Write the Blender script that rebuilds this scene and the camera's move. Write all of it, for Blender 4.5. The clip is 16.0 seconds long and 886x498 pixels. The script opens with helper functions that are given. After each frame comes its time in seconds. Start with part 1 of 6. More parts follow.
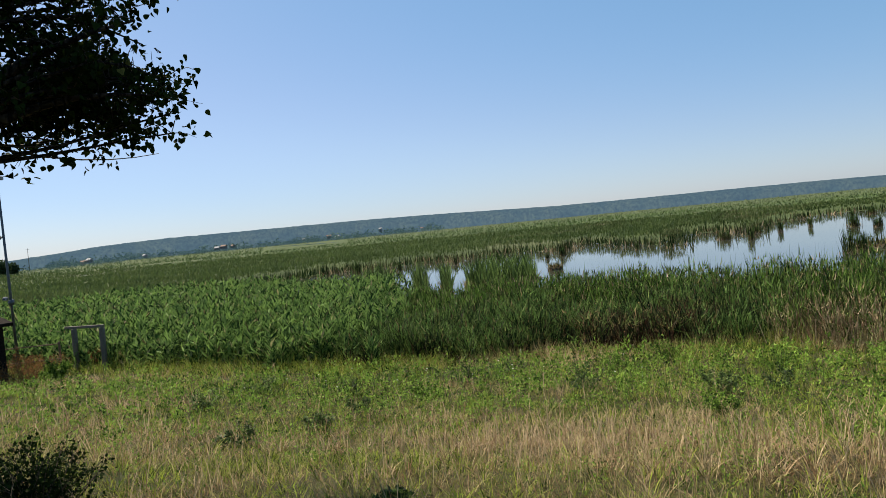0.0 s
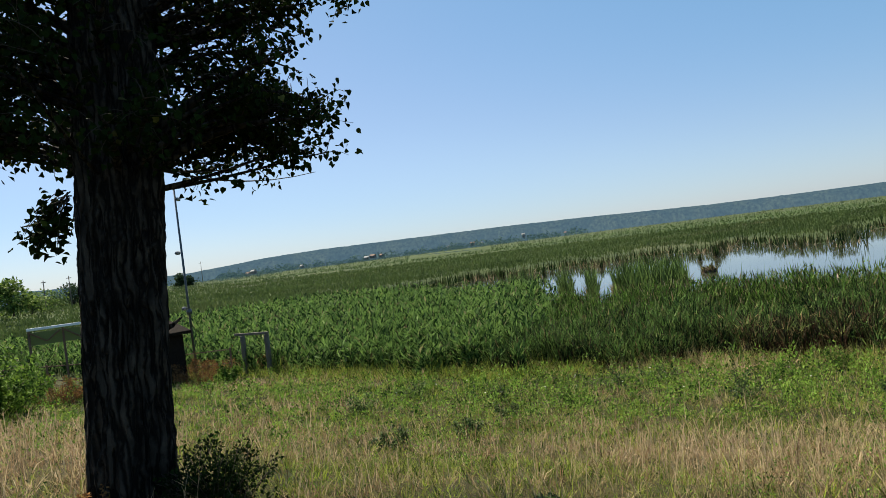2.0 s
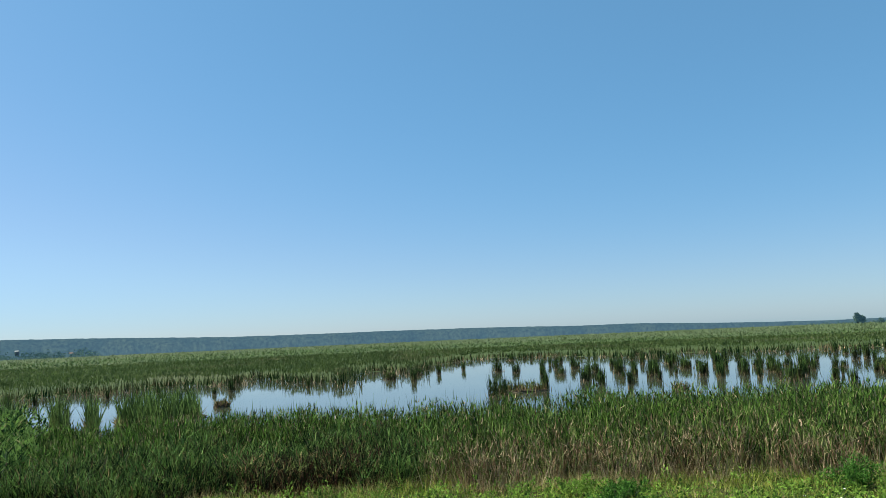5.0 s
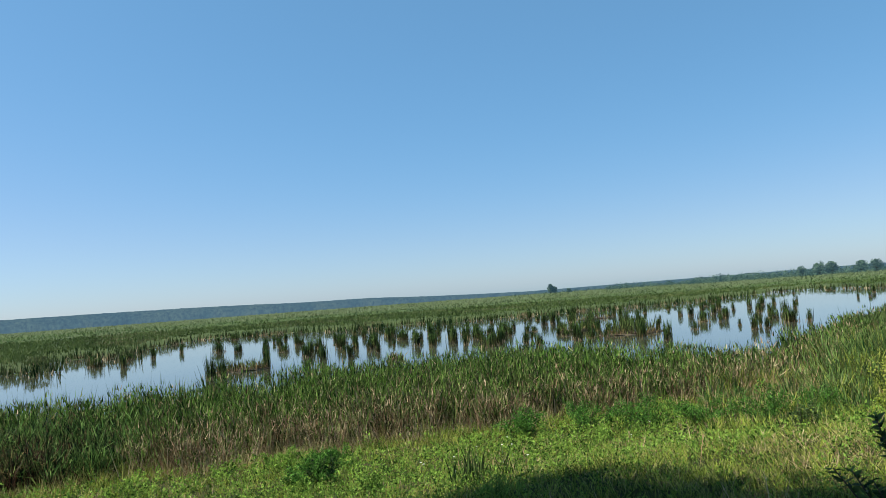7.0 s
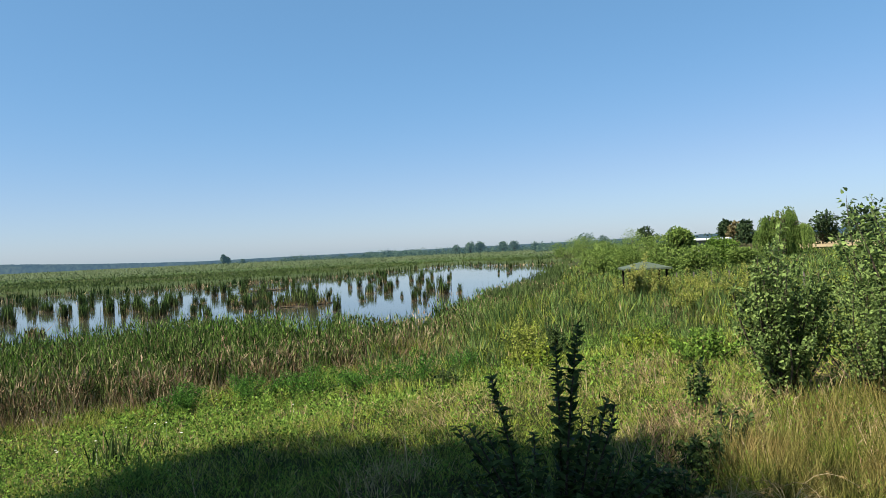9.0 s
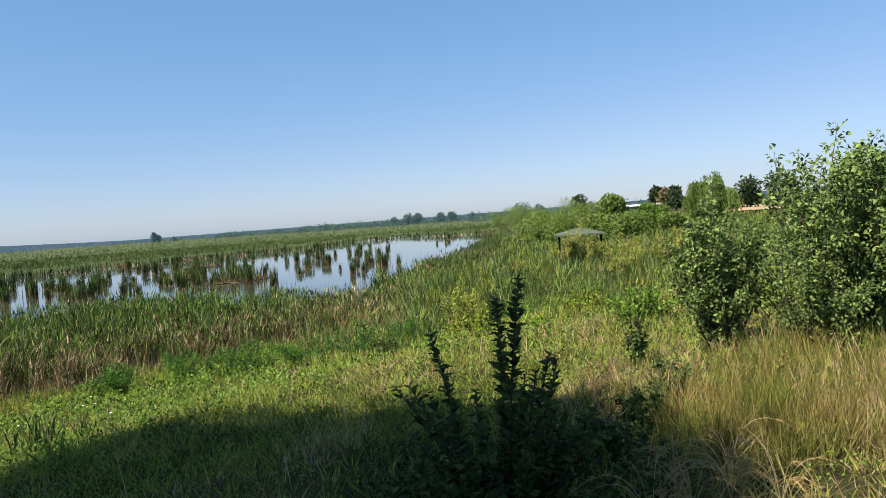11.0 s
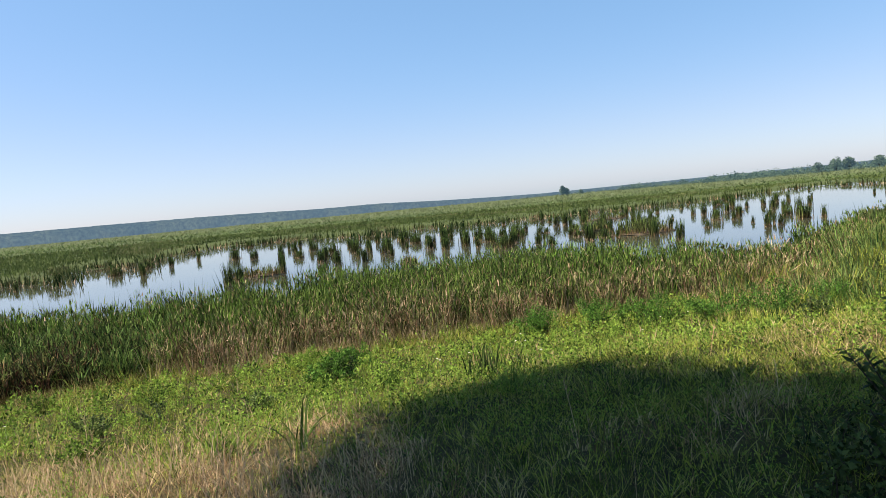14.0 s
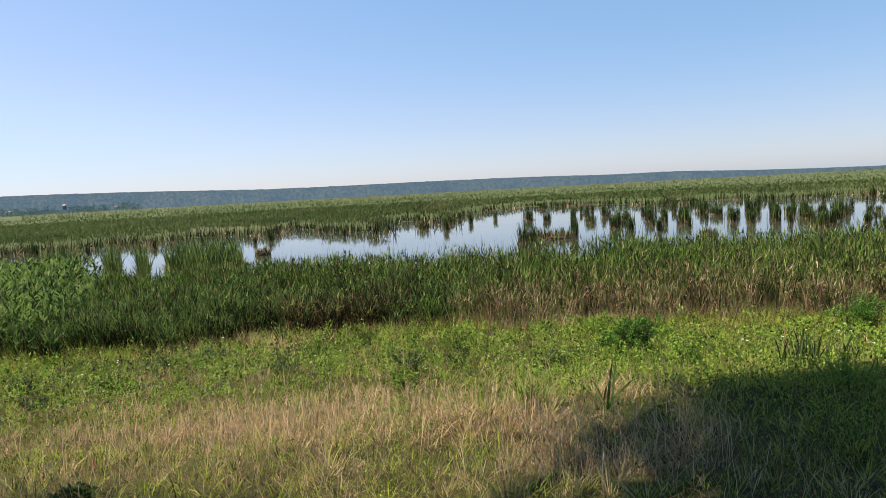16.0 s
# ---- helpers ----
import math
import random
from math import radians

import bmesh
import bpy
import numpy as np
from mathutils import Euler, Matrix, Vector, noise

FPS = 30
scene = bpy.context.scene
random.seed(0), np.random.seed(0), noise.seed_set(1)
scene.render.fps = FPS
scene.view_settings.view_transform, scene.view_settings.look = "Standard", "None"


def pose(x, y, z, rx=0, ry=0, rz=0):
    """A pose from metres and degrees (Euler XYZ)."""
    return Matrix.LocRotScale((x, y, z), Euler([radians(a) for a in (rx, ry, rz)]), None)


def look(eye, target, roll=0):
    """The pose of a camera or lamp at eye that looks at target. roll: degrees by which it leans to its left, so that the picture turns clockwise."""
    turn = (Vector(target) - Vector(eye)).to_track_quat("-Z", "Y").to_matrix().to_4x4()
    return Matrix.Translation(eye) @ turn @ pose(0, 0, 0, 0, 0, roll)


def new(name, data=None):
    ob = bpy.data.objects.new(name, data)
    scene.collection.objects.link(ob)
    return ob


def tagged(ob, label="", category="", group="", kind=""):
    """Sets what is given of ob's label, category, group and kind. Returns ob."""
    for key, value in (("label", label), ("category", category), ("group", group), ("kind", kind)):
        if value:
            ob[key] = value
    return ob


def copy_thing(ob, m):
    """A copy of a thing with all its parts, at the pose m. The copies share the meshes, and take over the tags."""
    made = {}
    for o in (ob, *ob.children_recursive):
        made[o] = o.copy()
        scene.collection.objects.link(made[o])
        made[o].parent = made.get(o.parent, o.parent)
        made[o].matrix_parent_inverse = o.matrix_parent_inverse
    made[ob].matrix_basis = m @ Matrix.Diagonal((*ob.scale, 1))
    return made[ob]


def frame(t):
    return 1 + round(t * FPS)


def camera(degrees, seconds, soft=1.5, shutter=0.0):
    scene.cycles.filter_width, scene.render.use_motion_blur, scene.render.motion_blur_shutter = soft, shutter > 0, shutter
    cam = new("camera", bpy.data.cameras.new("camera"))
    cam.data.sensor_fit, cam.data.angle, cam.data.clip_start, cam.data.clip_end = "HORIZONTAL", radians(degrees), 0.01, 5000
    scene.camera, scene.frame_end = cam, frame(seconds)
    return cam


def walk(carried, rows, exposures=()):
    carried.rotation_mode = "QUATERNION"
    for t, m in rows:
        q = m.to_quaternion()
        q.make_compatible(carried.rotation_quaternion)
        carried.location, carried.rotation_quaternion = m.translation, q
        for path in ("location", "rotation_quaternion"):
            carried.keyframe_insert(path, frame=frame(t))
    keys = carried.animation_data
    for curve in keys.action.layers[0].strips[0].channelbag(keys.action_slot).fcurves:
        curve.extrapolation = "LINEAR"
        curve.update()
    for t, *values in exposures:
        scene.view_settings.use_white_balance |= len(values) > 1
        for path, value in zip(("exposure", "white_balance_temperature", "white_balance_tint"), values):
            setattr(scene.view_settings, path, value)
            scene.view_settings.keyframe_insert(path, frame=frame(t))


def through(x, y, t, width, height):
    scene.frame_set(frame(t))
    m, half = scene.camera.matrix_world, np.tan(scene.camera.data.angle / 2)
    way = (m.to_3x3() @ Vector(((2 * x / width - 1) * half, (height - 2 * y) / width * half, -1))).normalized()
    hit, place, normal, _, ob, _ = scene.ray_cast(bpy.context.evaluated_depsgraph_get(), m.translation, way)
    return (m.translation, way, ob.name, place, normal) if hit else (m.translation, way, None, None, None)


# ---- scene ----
cam = camera(63.4, 16.0, 0.35)
PATH = [
    (0, (-0.000, 0.000, 4.199), (-0.0001, 1.9992, 4.1380), -5.54),
    (0.5, (-0.013, -0.034, 4.194), (-0.2546, 1.9510, 4.1592), -6.66),
    (1, (-0.031, -0.044, 4.206), (-0.4847, 1.9024, 4.1430), -7.63),
    (1.5, (-0.017, -0.068, 4.213), (-0.4994, 1.8731, 4.2070), -6.34),
    (2, (-0.013, -0.052, 4.217), (-0.4045, 1.9098, 4.2163), -7.18),
    (2.5, (0.009, -0.057, 4.228), (-0.2837, 1.9215, 4.2481), -7.20),
    (3, (0.030, -0.050, 4.230), (-0.0729, 1.9473, 4.2424), -7.70),
    (3.5, (0.072, -0.074, 4.239), (0.1891, 1.9204, 4.3217), -5.85),
    (4, (0.109, -0.049, 4.260), (0.5210, 1.9003, 4.4348), -2.67),
    (4.5, (0.110, 0.055, 4.279), (0.7247, 1.9468, 4.4916), -2.95),
    (5, (0.106, 0.165, 4.346), (0.9751, 1.9492, 4.5922), -2.52),
    (5.2, (0.122, 0.153, 4.343), (1.0726, 1.8946, 4.5945), -3.19),
    (7.3, (0.373, -0.539, 4.337), (1.9278, 0.7146, 4.4379), -3.63),
    (7.5, (0.414, -0.530, 4.324), (2.0280, 0.6485, 4.4010), -3.09),
    (8, (0.426, -0.533, 4.318), (2.1516, 0.4764, 4.3565), -1.76),
    (8.5, (0.427, -0.540, 4.322), (2.2670, 0.2434, 4.3218), -2.43),
    (9, (0.492, -0.547, 4.314), (2.3999, 0.0522, 4.3181), -2.75),
    (9.2, (0.527, -0.549, 4.304), (2.4601, -0.0344, 4.3098), -3.36),
    (10.25, (0.660, -0.400, 4.210), (2.6483, -0.1910, 4.1542), -4.20),
    (11.3, (0.622, -0.539, 4.226), (2.5357, 0.0269, 4.0990), -4.45),
    (11.5, (0.595, -0.533, 4.226), (2.4855, 0.0986, 4.0644), -4.84),
    (12, (0.524, -0.521, 4.227), (2.3604, 0.2547, 4.0638), -4.53),
    (12.5, (0.418, -0.520, 4.235), (2.1714, 0.4299, 4.0811), -3.92),
    (13, (0.385, -0.497, 4.246), (2.0253, 0.6398, 4.1224), -4.88),
    (13.5, (0.366, -0.478, 4.251), (1.8976, 0.8023, 4.1319), -4.74),
    (14, (0.300, -0.487, 4.281), (1.7286, 0.9065, 4.1551), -5.41),
    (14.5, (0.212, -0.509, 4.304), (1.4886, 1.0274, 4.1963), -5.84),
    (15, (0.174, -0.496, 4.329), (1.3093, 1.1479, 4.2384), -4.78),
    (15.5, (0.119, -0.484, 4.311), (1.1157, 1.2469, 4.2065), -3.17),
    (16, (0.049, -0.420, 4.287), (0.8198, 1.4184, 4.1233), -3.09),
]
walk(cam, [(t, look(eye, target, roll)) for t, eye, target, roll in PATH],
     [(0.0, 1.12, 7300, 12), (2.0, 1.12, 7250, 8), (3.5, 1.09, 6800, 3), (5.0, 1.11, 6600, 0), (7.5, 1.17, 6700, 6), (9.0, 1.18, 6850, 10), (12.5, 1.37, 7200, 17), (14.0, 1.50, 7450, 18), (15.0, 1.49, 7500, 18), (16.0, 1.40, 7600, 19)])

# ---------------------------------------------------------------- light
SUN_EL, SUN_AZ = radians(50.0), radians(-47.0)      # azimuth from +y, clockwise
to_sun = Vector((math.sin(SUN_AZ) * math.cos(SUN_EL), math.cos(SUN_AZ) * math.cos(SUN_EL), math.sin(SUN_EL)))
world = bpy.data.worlds.new("sky")
scene.world = world
world.use_nodes = True
wn = world.node_tree
sky = wn.nodes.new("ShaderNodeTexSky")
sky.sky_type, sky.sun_disc = "NISHITA", False
sky.sun_elevation, sky.sun_rotation = SUN_EL, SUN_AZ
sky.altitude, sky.air_density, sky.dust_density, sky.ozone_density = 50.0, 0.85, 0.55, 5.0
glow = wn.nodes.new("ShaderNodeRGBToBW")
wn.links.new(sky.outputs["Color"], glow.inputs[0])
def air(low, high, thin, thick):
    """Blends two tints by the sky's own brightness."""
    pale = wn.nodes.new("ShaderNodeMapRange")
    pale.interpolation_type = "SMOOTHSTEP"
    pale.inputs["From Min"].default_value, pale.inputs["From Max"].default_value = low, high
    wn.links.new(glow.outputs[0], pale.inputs["Value"])
    n = wn.nodes.new("ShaderNodeMix")
    n.data_type = "RGBA"
    wn.links.new(pale.outputs["Result"], n.inputs[0])
    for socket, value in ((n.inputs[6], thin), (n.inputs[7], thick)):
        if isinstance(value, tuple):
            socket.default_value = (*value, 1.0)
        else:
            wn.links.new(value, socket)
    return n.outputs[2]


# clear blue overhead, lilac-grey where the air is thick, duller where it is brightest
hue = air(4.8, 7.2, air(1.7, 4.6, (0.73, 0.985, 1.05), (0.985, 0.91, 0.95)), (0.82, 0.83, 0.94))
tint = wn.nodes.new("ShaderNodeMix")
tint.data_type, tint.blend_type = "RGBA", "MULTIPLY"
tint.inputs[0].default_value = 1.0
wn.links.new(sky.outputs["Color"], tint.inputs[6])
wn.links.new(hue, tint.inputs[7])
haze = wn.nodes.new("ShaderNodeMix")
haze.data_type = "RGBA"
haze.inputs[0].default_value, haze.inputs[7].default_value = 0.38, (1.15, 2.6, 4.4, 1.0)
wn.links.new(tint.outputs[2], haze.inputs[6])
wn.links.new(haze.outputs[2], wn.nodes["Background"].inputs["Color"])
wn.nodes["Background"].inputs["Strength"].default_value = 0.074
sun = new("sun", bpy.data.lights.new("sun", "SUN"))
sun.data.energy, sun.data.angle, sun.data.color = 5.0, radians(0.6), (1.0, 0.94, 0.84)
sun.matrix_world = look((0, 0, 60), Vector((0, 0, 60)) - to_sun)

rng = np.random.default_rng(7)


# ---------------------------------------------------------------- materials
def material(name):
    m = bpy.data.materials.new(name)
    m.use_nodes = True
    nt = m.node_tree
    return m, nt, nt.nodes["Principled BSDF"], nt.nodes["Material Output"]


def node(nt, kind, **values):
    n = nt.nodes.new(kind)
    for key, value in values.items():
        n.inputs[key].default_value = value
    return n


def mix(nt, fac, a, b):
    n = nt.nodes.new("ShaderNodeMix")
    n.data_type = "RGBA"
    for socket, value in ((n.inputs[0], fac), (n.inputs[6], a), (n.inputs[7], b)):
        if isinstance(value, (tuple, float, int)):
            socket.default_value = (*value, 1.0) if isinstance(value, tuple) else value
        else:
            nt.links.new(value, socket)
    return n.outputs[2]


def noise_fac(nt, scale, detail=3.0, lo=0.35, hi=0.65, coords="Object"):
    co = nt.nodes.new("ShaderNodeTexCoord")
    n = node(nt, "ShaderNodeTexNoise", Scale=scale, Detail=detail, Roughness=0.6)
    nt.links.new(co.outputs[coords], n.inputs["Vector"])
    r = node(nt, "ShaderNodeMapRange", **{"From Min": lo, "From Max": hi})
    nt.links.new(n.outputs["Fac"], r.inputs["Value"])
    return r.outputs["Result"]


def attribute(nt, name):
    a = nt.nodes.new("ShaderNodeAttribute")
    a.attribute_name = name
    return a.outputs["Fac"]


def plant_material(name, dark, light, straw, husk, through=0.25, rough=0.55, gloss=0.03, lift=0.14):
    """Leaves and blades: green by their tone, straw-coloured where dry, letting some light through."""
    m, nt, bsdf, out = material(name)
    tone, dry = attribute(nt, "tone"), attribute(nt, "dry")
    dark, light, straw, husk = (tuple(0.80 * c for c in colour) for colour in (dark, light, straw, husk))
    green = mix(nt, tone, dark, light)
    dead = mix(nt, tone, husk, straw)
    colour = mix(nt, dry, green, dead)
    colour = mix(nt, noise_fac(nt, 40.0, 2.0, 0.3, 0.9), colour, mix(nt, 0.7, colour, dark))
    bsdf.inputs["Roughness"].default_value = rough
    bsdf.inputs["Specular IOR Level"].default_value = gloss
    nt.links.new(colour, bsdf.inputs["Base Color"])
    tr = nt.nodes.new("ShaderNodeBsdfTranslucent")
    nt.links.new(colour, tr.inputs["Color"])
    mx = nt.nodes.new("ShaderNodeMixShader")
    mx.inputs[0].default_value = through
    nt.links.new(bsdf.outputs[0], mx.inputs[1])
    nt.links.new(tr.outputs[0], mx.inputs[2])
    nt.links.new(mx.outputs[0], out.inputs["Surface"])
    # shading normals are tilted upwards so upright blades catch more of the high sun
    geo = nt.nodes.new("ShaderNodeNewGeometry")
    half = nt.nodes.new("ShaderNodeVectorMath")
    half.operation = "MULTIPLY_ADD"
    half.inputs[1].default_value, half.inputs[2].default_value = (0.6, 0.6, 0.6), (0.0, 0.0, lift)
    unit = nt.nodes.new("ShaderNodeVectorMath")
    unit.operation = "NORMALIZE"
    nt.links.new(geo.outputs["Normal"], half.inputs[0])
    nt.links.new(half.outputs[0], unit.inputs[0])
    nt.links.new(unit.outputs[0], bsdf.inputs["Normal"])
    return m


def solid_material(name, a, b, scale=8.0, rough=0.7, metal=0.0, bump=0.2):
    m, nt, bsdf, out = material(name)
    fac = noise_fac(nt, scale, 5.0)
    fine = noise_fac(nt, scale * 9.0, 3.0, 0.3, 0.7)
    nt.links.new(mix(nt, fine, mix(nt, fac, a, b), mix(nt, 0.5, a, b)), bsdf.inputs["Base Color"])
    bsdf.inputs["Roughness"].default_value, bsdf.inputs["Metallic"].default_value = rough, metal
    bsdf.inputs["Specular IOR Level"].default_value = 0.25
    bp = node(nt, "ShaderNodeBump", Strength=bump, Distance=0.02)
    nt.links.new(fine, bp.inputs["Height"])
    nt.links.new(bp.outputs[0], bsdf.inputs["Normal"])
    return m


CANE = plant_material("cane_leaf", (0.008, 0.032, 0.009), (0.230, 0.385, 0.100), (0.42, 0.36, 0.20), (0.20, 0.14, 0.075), 0.34)
REED = plant_material("reed_leaf", (0.005, 0.023, 0.005), (0.145, 0.300, 0.040), (0.68, 0.51, 0.35), (0.24, 0.145, 0.085))
MARSH = plant_material("marsh_leaf", (0.006, 0.022, 0.006), (0.215, 0.300, 0.098), (0.58, 0.46, 0.31), (0.20, 0.13, 0.075))
# greyed, pale colours hold distance haze as well as dry reed
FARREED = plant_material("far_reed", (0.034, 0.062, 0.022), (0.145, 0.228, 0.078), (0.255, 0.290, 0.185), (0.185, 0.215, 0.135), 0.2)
RUSH = plant_material("bulrush_leaf", (0.003, 0.013, 0.005), (0.175, 0.340, 0.078), (0.50, 0.34, 0.17), (0.080, 0.034, 0.024))
GRASS = plant_material("grass_blade", (0.016, 0.046, 0.006), (0.385, 0.475, 0.066), (0.72, 0.545, 0.345), (0.34, 0.20, 0.115), 0.33)
WEED = plant_material("weed_leaf", (0.010, 0.040, 0.007), (0.300, 0.485, 0.082), (0.44, 0.36, 0.18), (0.20, 0.14, 0.07), 0.34)
NETTLE = plant_material("bramble_leaf", (0.008, 0.036, 0.006), (0.155, 0.350, 0.062), (0.40, 0.34, 0.16), (0.20, 0.14, 0.07), 0.3)
# near-black leaf colours: the shade inside the crown is put into them
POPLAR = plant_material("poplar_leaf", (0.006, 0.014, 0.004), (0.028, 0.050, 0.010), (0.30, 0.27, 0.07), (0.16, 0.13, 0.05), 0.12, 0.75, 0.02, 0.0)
SHRUB = plant_material("shrub_leaf", (0.008, 0.027, 0.008), (0.310, 0.440, 0.130), (0.33, 0.26, 0.09), (0.17, 0.11, 0.05), 0.3, 0.5, 0.08, 0.2)
WILLOW = plant_material("willow_leaf", (0.030, 0.075, 0.015), (0.290, 0.400, 0.100), (0.33, 0.28, 0.10), (0.18, 0.13, 0.06), 0.3)
FARTREE = plant_material("distant_leaf", (0.030, 0.055, 0.028), (0.075, 0.115, 0.050), (0.30, 0.25, 0.12), (0.20, 0.13, 0.07), 0.2, 0.7, 0.0)
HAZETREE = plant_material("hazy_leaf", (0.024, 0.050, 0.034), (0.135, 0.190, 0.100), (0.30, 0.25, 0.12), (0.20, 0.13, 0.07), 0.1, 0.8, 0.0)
# the leaves glow faintly blue to stand in for distance haze
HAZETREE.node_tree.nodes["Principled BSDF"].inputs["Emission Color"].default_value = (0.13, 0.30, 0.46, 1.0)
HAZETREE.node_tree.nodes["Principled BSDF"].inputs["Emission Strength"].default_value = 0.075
DEADBUSH = plant_material("dead_brush", (0.10, 0.075, 0.03), (0.16, 0.13, 0.05), (0.42, 0.21, 0.085), (0.17, 0.075, 0.036), 0.15, 0.8, 0.0)
TWIG = solid_material("twig_bark", (0.030, 0.023, 0.017), (0.060, 0.047, 0.035), 30.0, 0.85)
STEEL = solid_material("galvanised_steel", (0.10, 0.11, 0.12), (0.07, 0.08, 0.09), 14.0, 0.45, 0.7, 0.05)
RUST = solid_material("rusty_iron", (0.10, 0.075, 0.06), (0.17, 0.10, 0.07), 25.0, 0.75, 0.3)
GREYWOOD = solid_material("weathered_wood", (0.15, 0.13, 0.11), (0.09, 0.08, 0.065), 20.0, 0.85)
DARKWOOD = solid_material("dark_boards", (0.010, 0.008, 0.007), (0.020, 0.017, 0.014), 12.0, 0.85)
DARKWOOD.node_tree.nodes["Principled BSDF"].inputs["Specular IOR Level"].default_value = 0.02
PALEWALL = solid_material("plaster_wall", (0.16, 0.165, 0.175), (0.12, 0.125, 0.135), 2.0, 0.9)
TILE = solid_material("clay_roof", (0.19, 0.12, 0.095), (0.15, 0.10, 0.08), 3.0, 0.85)
GREYROOF = solid_material("grey_roof", (0.30, 0.30, 0.31), (0.22, 0.22, 0.23), 3.0, 0.8)
GREENROOF = solid_material("green_felt_roof", (0.050, 0.072, 0.048), (0.074, 0.096, 0.066), 3.0, 0.75)
SHEET = solid_material("pale_sheet_roof", (0.66, 0.70, 0.74), (0.55, 0.59, 0.63), 1.0, 0.5)
PANEL = plant_material("panel_sheet", (0.15, 0.20, 0.12), (0.15, 0.20, 0.12), (0.15, 0.20, 0.12), (0.15, 0.20, 0.12), 0.5, 0.6, 0.2, 0.0)
PETAL = solid_material("white_petals", (0.80, 0.80, 0.76), (0.70, 0.70, 0.62), 40.0, 0.6)
MUD = solid_material("dead_reed_mat", (0.10, 0.078, 0.05), (0.04, 0.030, 0.021), 9.0, 0.95, 0.0, 0.6)
GLASS = solid_material("dark_pane", (0.05, 0.06, 0.07), (0.08, 0.09, 0.10), 3.0, 0.15, 0.0, 0.0)
GOLD = plant_material("ripe_grass", (0.030, 0.060, 0.008), (0.200, 0.245, 0.040), (0.48, 0.35, 0.15), (0.17, 0.100, 0.040), 0.33)
STRAW = solid_material("dry_straw", (0.42, 0.34, 0.20), (0.32, 0.25, 0.14), 30.0, 0.7)
BARLEY = solid_material("stubble", (0.30, 0.235, 0.125), (0.24, 0.185, 0.10), 0.3, 0.95)


def bark_material():
    """Long corky plates parted by deep dark cracks."""
    m, nt, bsdf, out = material("poplar_bark")
    co = nt.nodes.new("ShaderNodeTexCoord")
    warp = node(nt, "ShaderNodeTexNoise", Scale=3.0, Detail=4.0)
    nt.links.new(co.outputs["Object"], warp.inputs["Vector"])
    add = nt.nodes.new("ShaderNodeVectorMath")
    add.operation = "MULTIPLY_ADD"
    add.inputs[1].default_value = (0.16, 0.16, 0.16)
    nt.links.new(warp.outputs["Color"], add.inputs[0])
    nt.links.new(co.outputs["Object"], add.inputs[2])
    sq = node(nt, "ShaderNodeMapping", Scale=(1.0, 1.0, 0.075))
    nt.links.new(add.outputs[0], sq.inputs["Vector"])
    plate = nt.nodes.new("ShaderNodeTexVoronoi")
    plate.feature = "DISTANCE_TO_EDGE"
    plate.inputs["Scale"].default_value = 16.0
    nt.links.new(sq.outputs[0], plate.inputs["Vector"])
    crack = node(nt, "ShaderNodeMapRange", **{"From Min": 0.04, "From Max": 0.22})
    nt.links.new(plate.outputs["Distance"], crack.inputs["Value"])
    n = node(nt, "ShaderNodeTexNoise", Scale=60.0, Detail=6.0, Roughness=0.7)
    nt.links.new(sq.outputs[0], n.inputs["Vector"])
    cork = mix(nt, noise_fac(nt, 5.0, 4.0), (0.028, 0.022, 0.017), (0.112, 0.090, 0.070))
    cork = mix(nt, n.outputs["Fac"], (0.018, 0.014, 0.011), cork)
    nt.links.new(mix(nt, crack.outputs["Result"], (0.005, 0.004, 0.003), cork), bsdf.inputs["Base Color"])
    bsdf.inputs["Roughness"].default_value = 0.9
    bsdf.inputs["Specular IOR Level"].default_value = 0.15
    deep = nt.nodes.new("ShaderNodeMath")
    deep.operation = "MULTIPLY_ADD"
    deep.inputs[1].default_value = 0.25
    nt.links.new(n.outputs["Fac"], deep.inputs[0])
    nt.links.new(crack.outputs["Result"], deep.inputs[2])
    bp = node(nt, "ShaderNodeBump", Strength=1.0, Distance=0.035)
    nt.links.new(deep.outputs[0], bp.inputs["Height"])
    nt.links.new(bp.outputs[0], bsdf.inputs["Normal"])
    return m


BARK = bark_material()


def ground_material():
    m, nt, bsdf, out = material("soil_and_turf")
    wet, dry = attribute(nt, "marsh"), attribute(nt, "dry")
    soil = mix(nt, noise_fac(nt, 3.0, 6.0), (0.016, 0.013, 0.007), (0.034, 0.027, 0.014))
    turf = mix(nt, noise_fac(nt, 0.9, 6.0), (0.020, 0.034, 0.007), (0.050, 0.070, 0.015))
    straw = mix(nt, noise_fac(nt, 7.0, 6.0), (0.050, 0.037, 0.019), (0.11, 0.082, 0.040))
    bank = mix(nt, dry, mix(nt, noise_fac(nt, 14.0, 4.0), soil, turf), straw)
    reeds = mix(nt, noise_fac(nt, 0.05, 6.0), (0.030, 0.050, 0.017), (0.055, 0.076, 0.025))
    reeds = mix(nt, noise_fac(nt, 0.012, 4.0, 0.5, 0.68), reeds, (0.070, 0.080, 0.042))
    nt.links.new(mix(nt, wet, bank, reeds), bsdf.inputs["Base Color"])
    bsdf.inputs["Roughness"].default_value = 0.95
    bsdf.inputs["Specular IOR Level"].default_value = 0.1
    bp = node(nt, "ShaderNodeBump", Strength=0.8, Distance=0.06)
    nt.links.new(noise_fac(nt, 22.0, 6.0, 0.2, 0.8), bp.inputs["Height"])
    nt.links.new(bp.outputs[0], bsdf.inputs["Normal"])
    return m


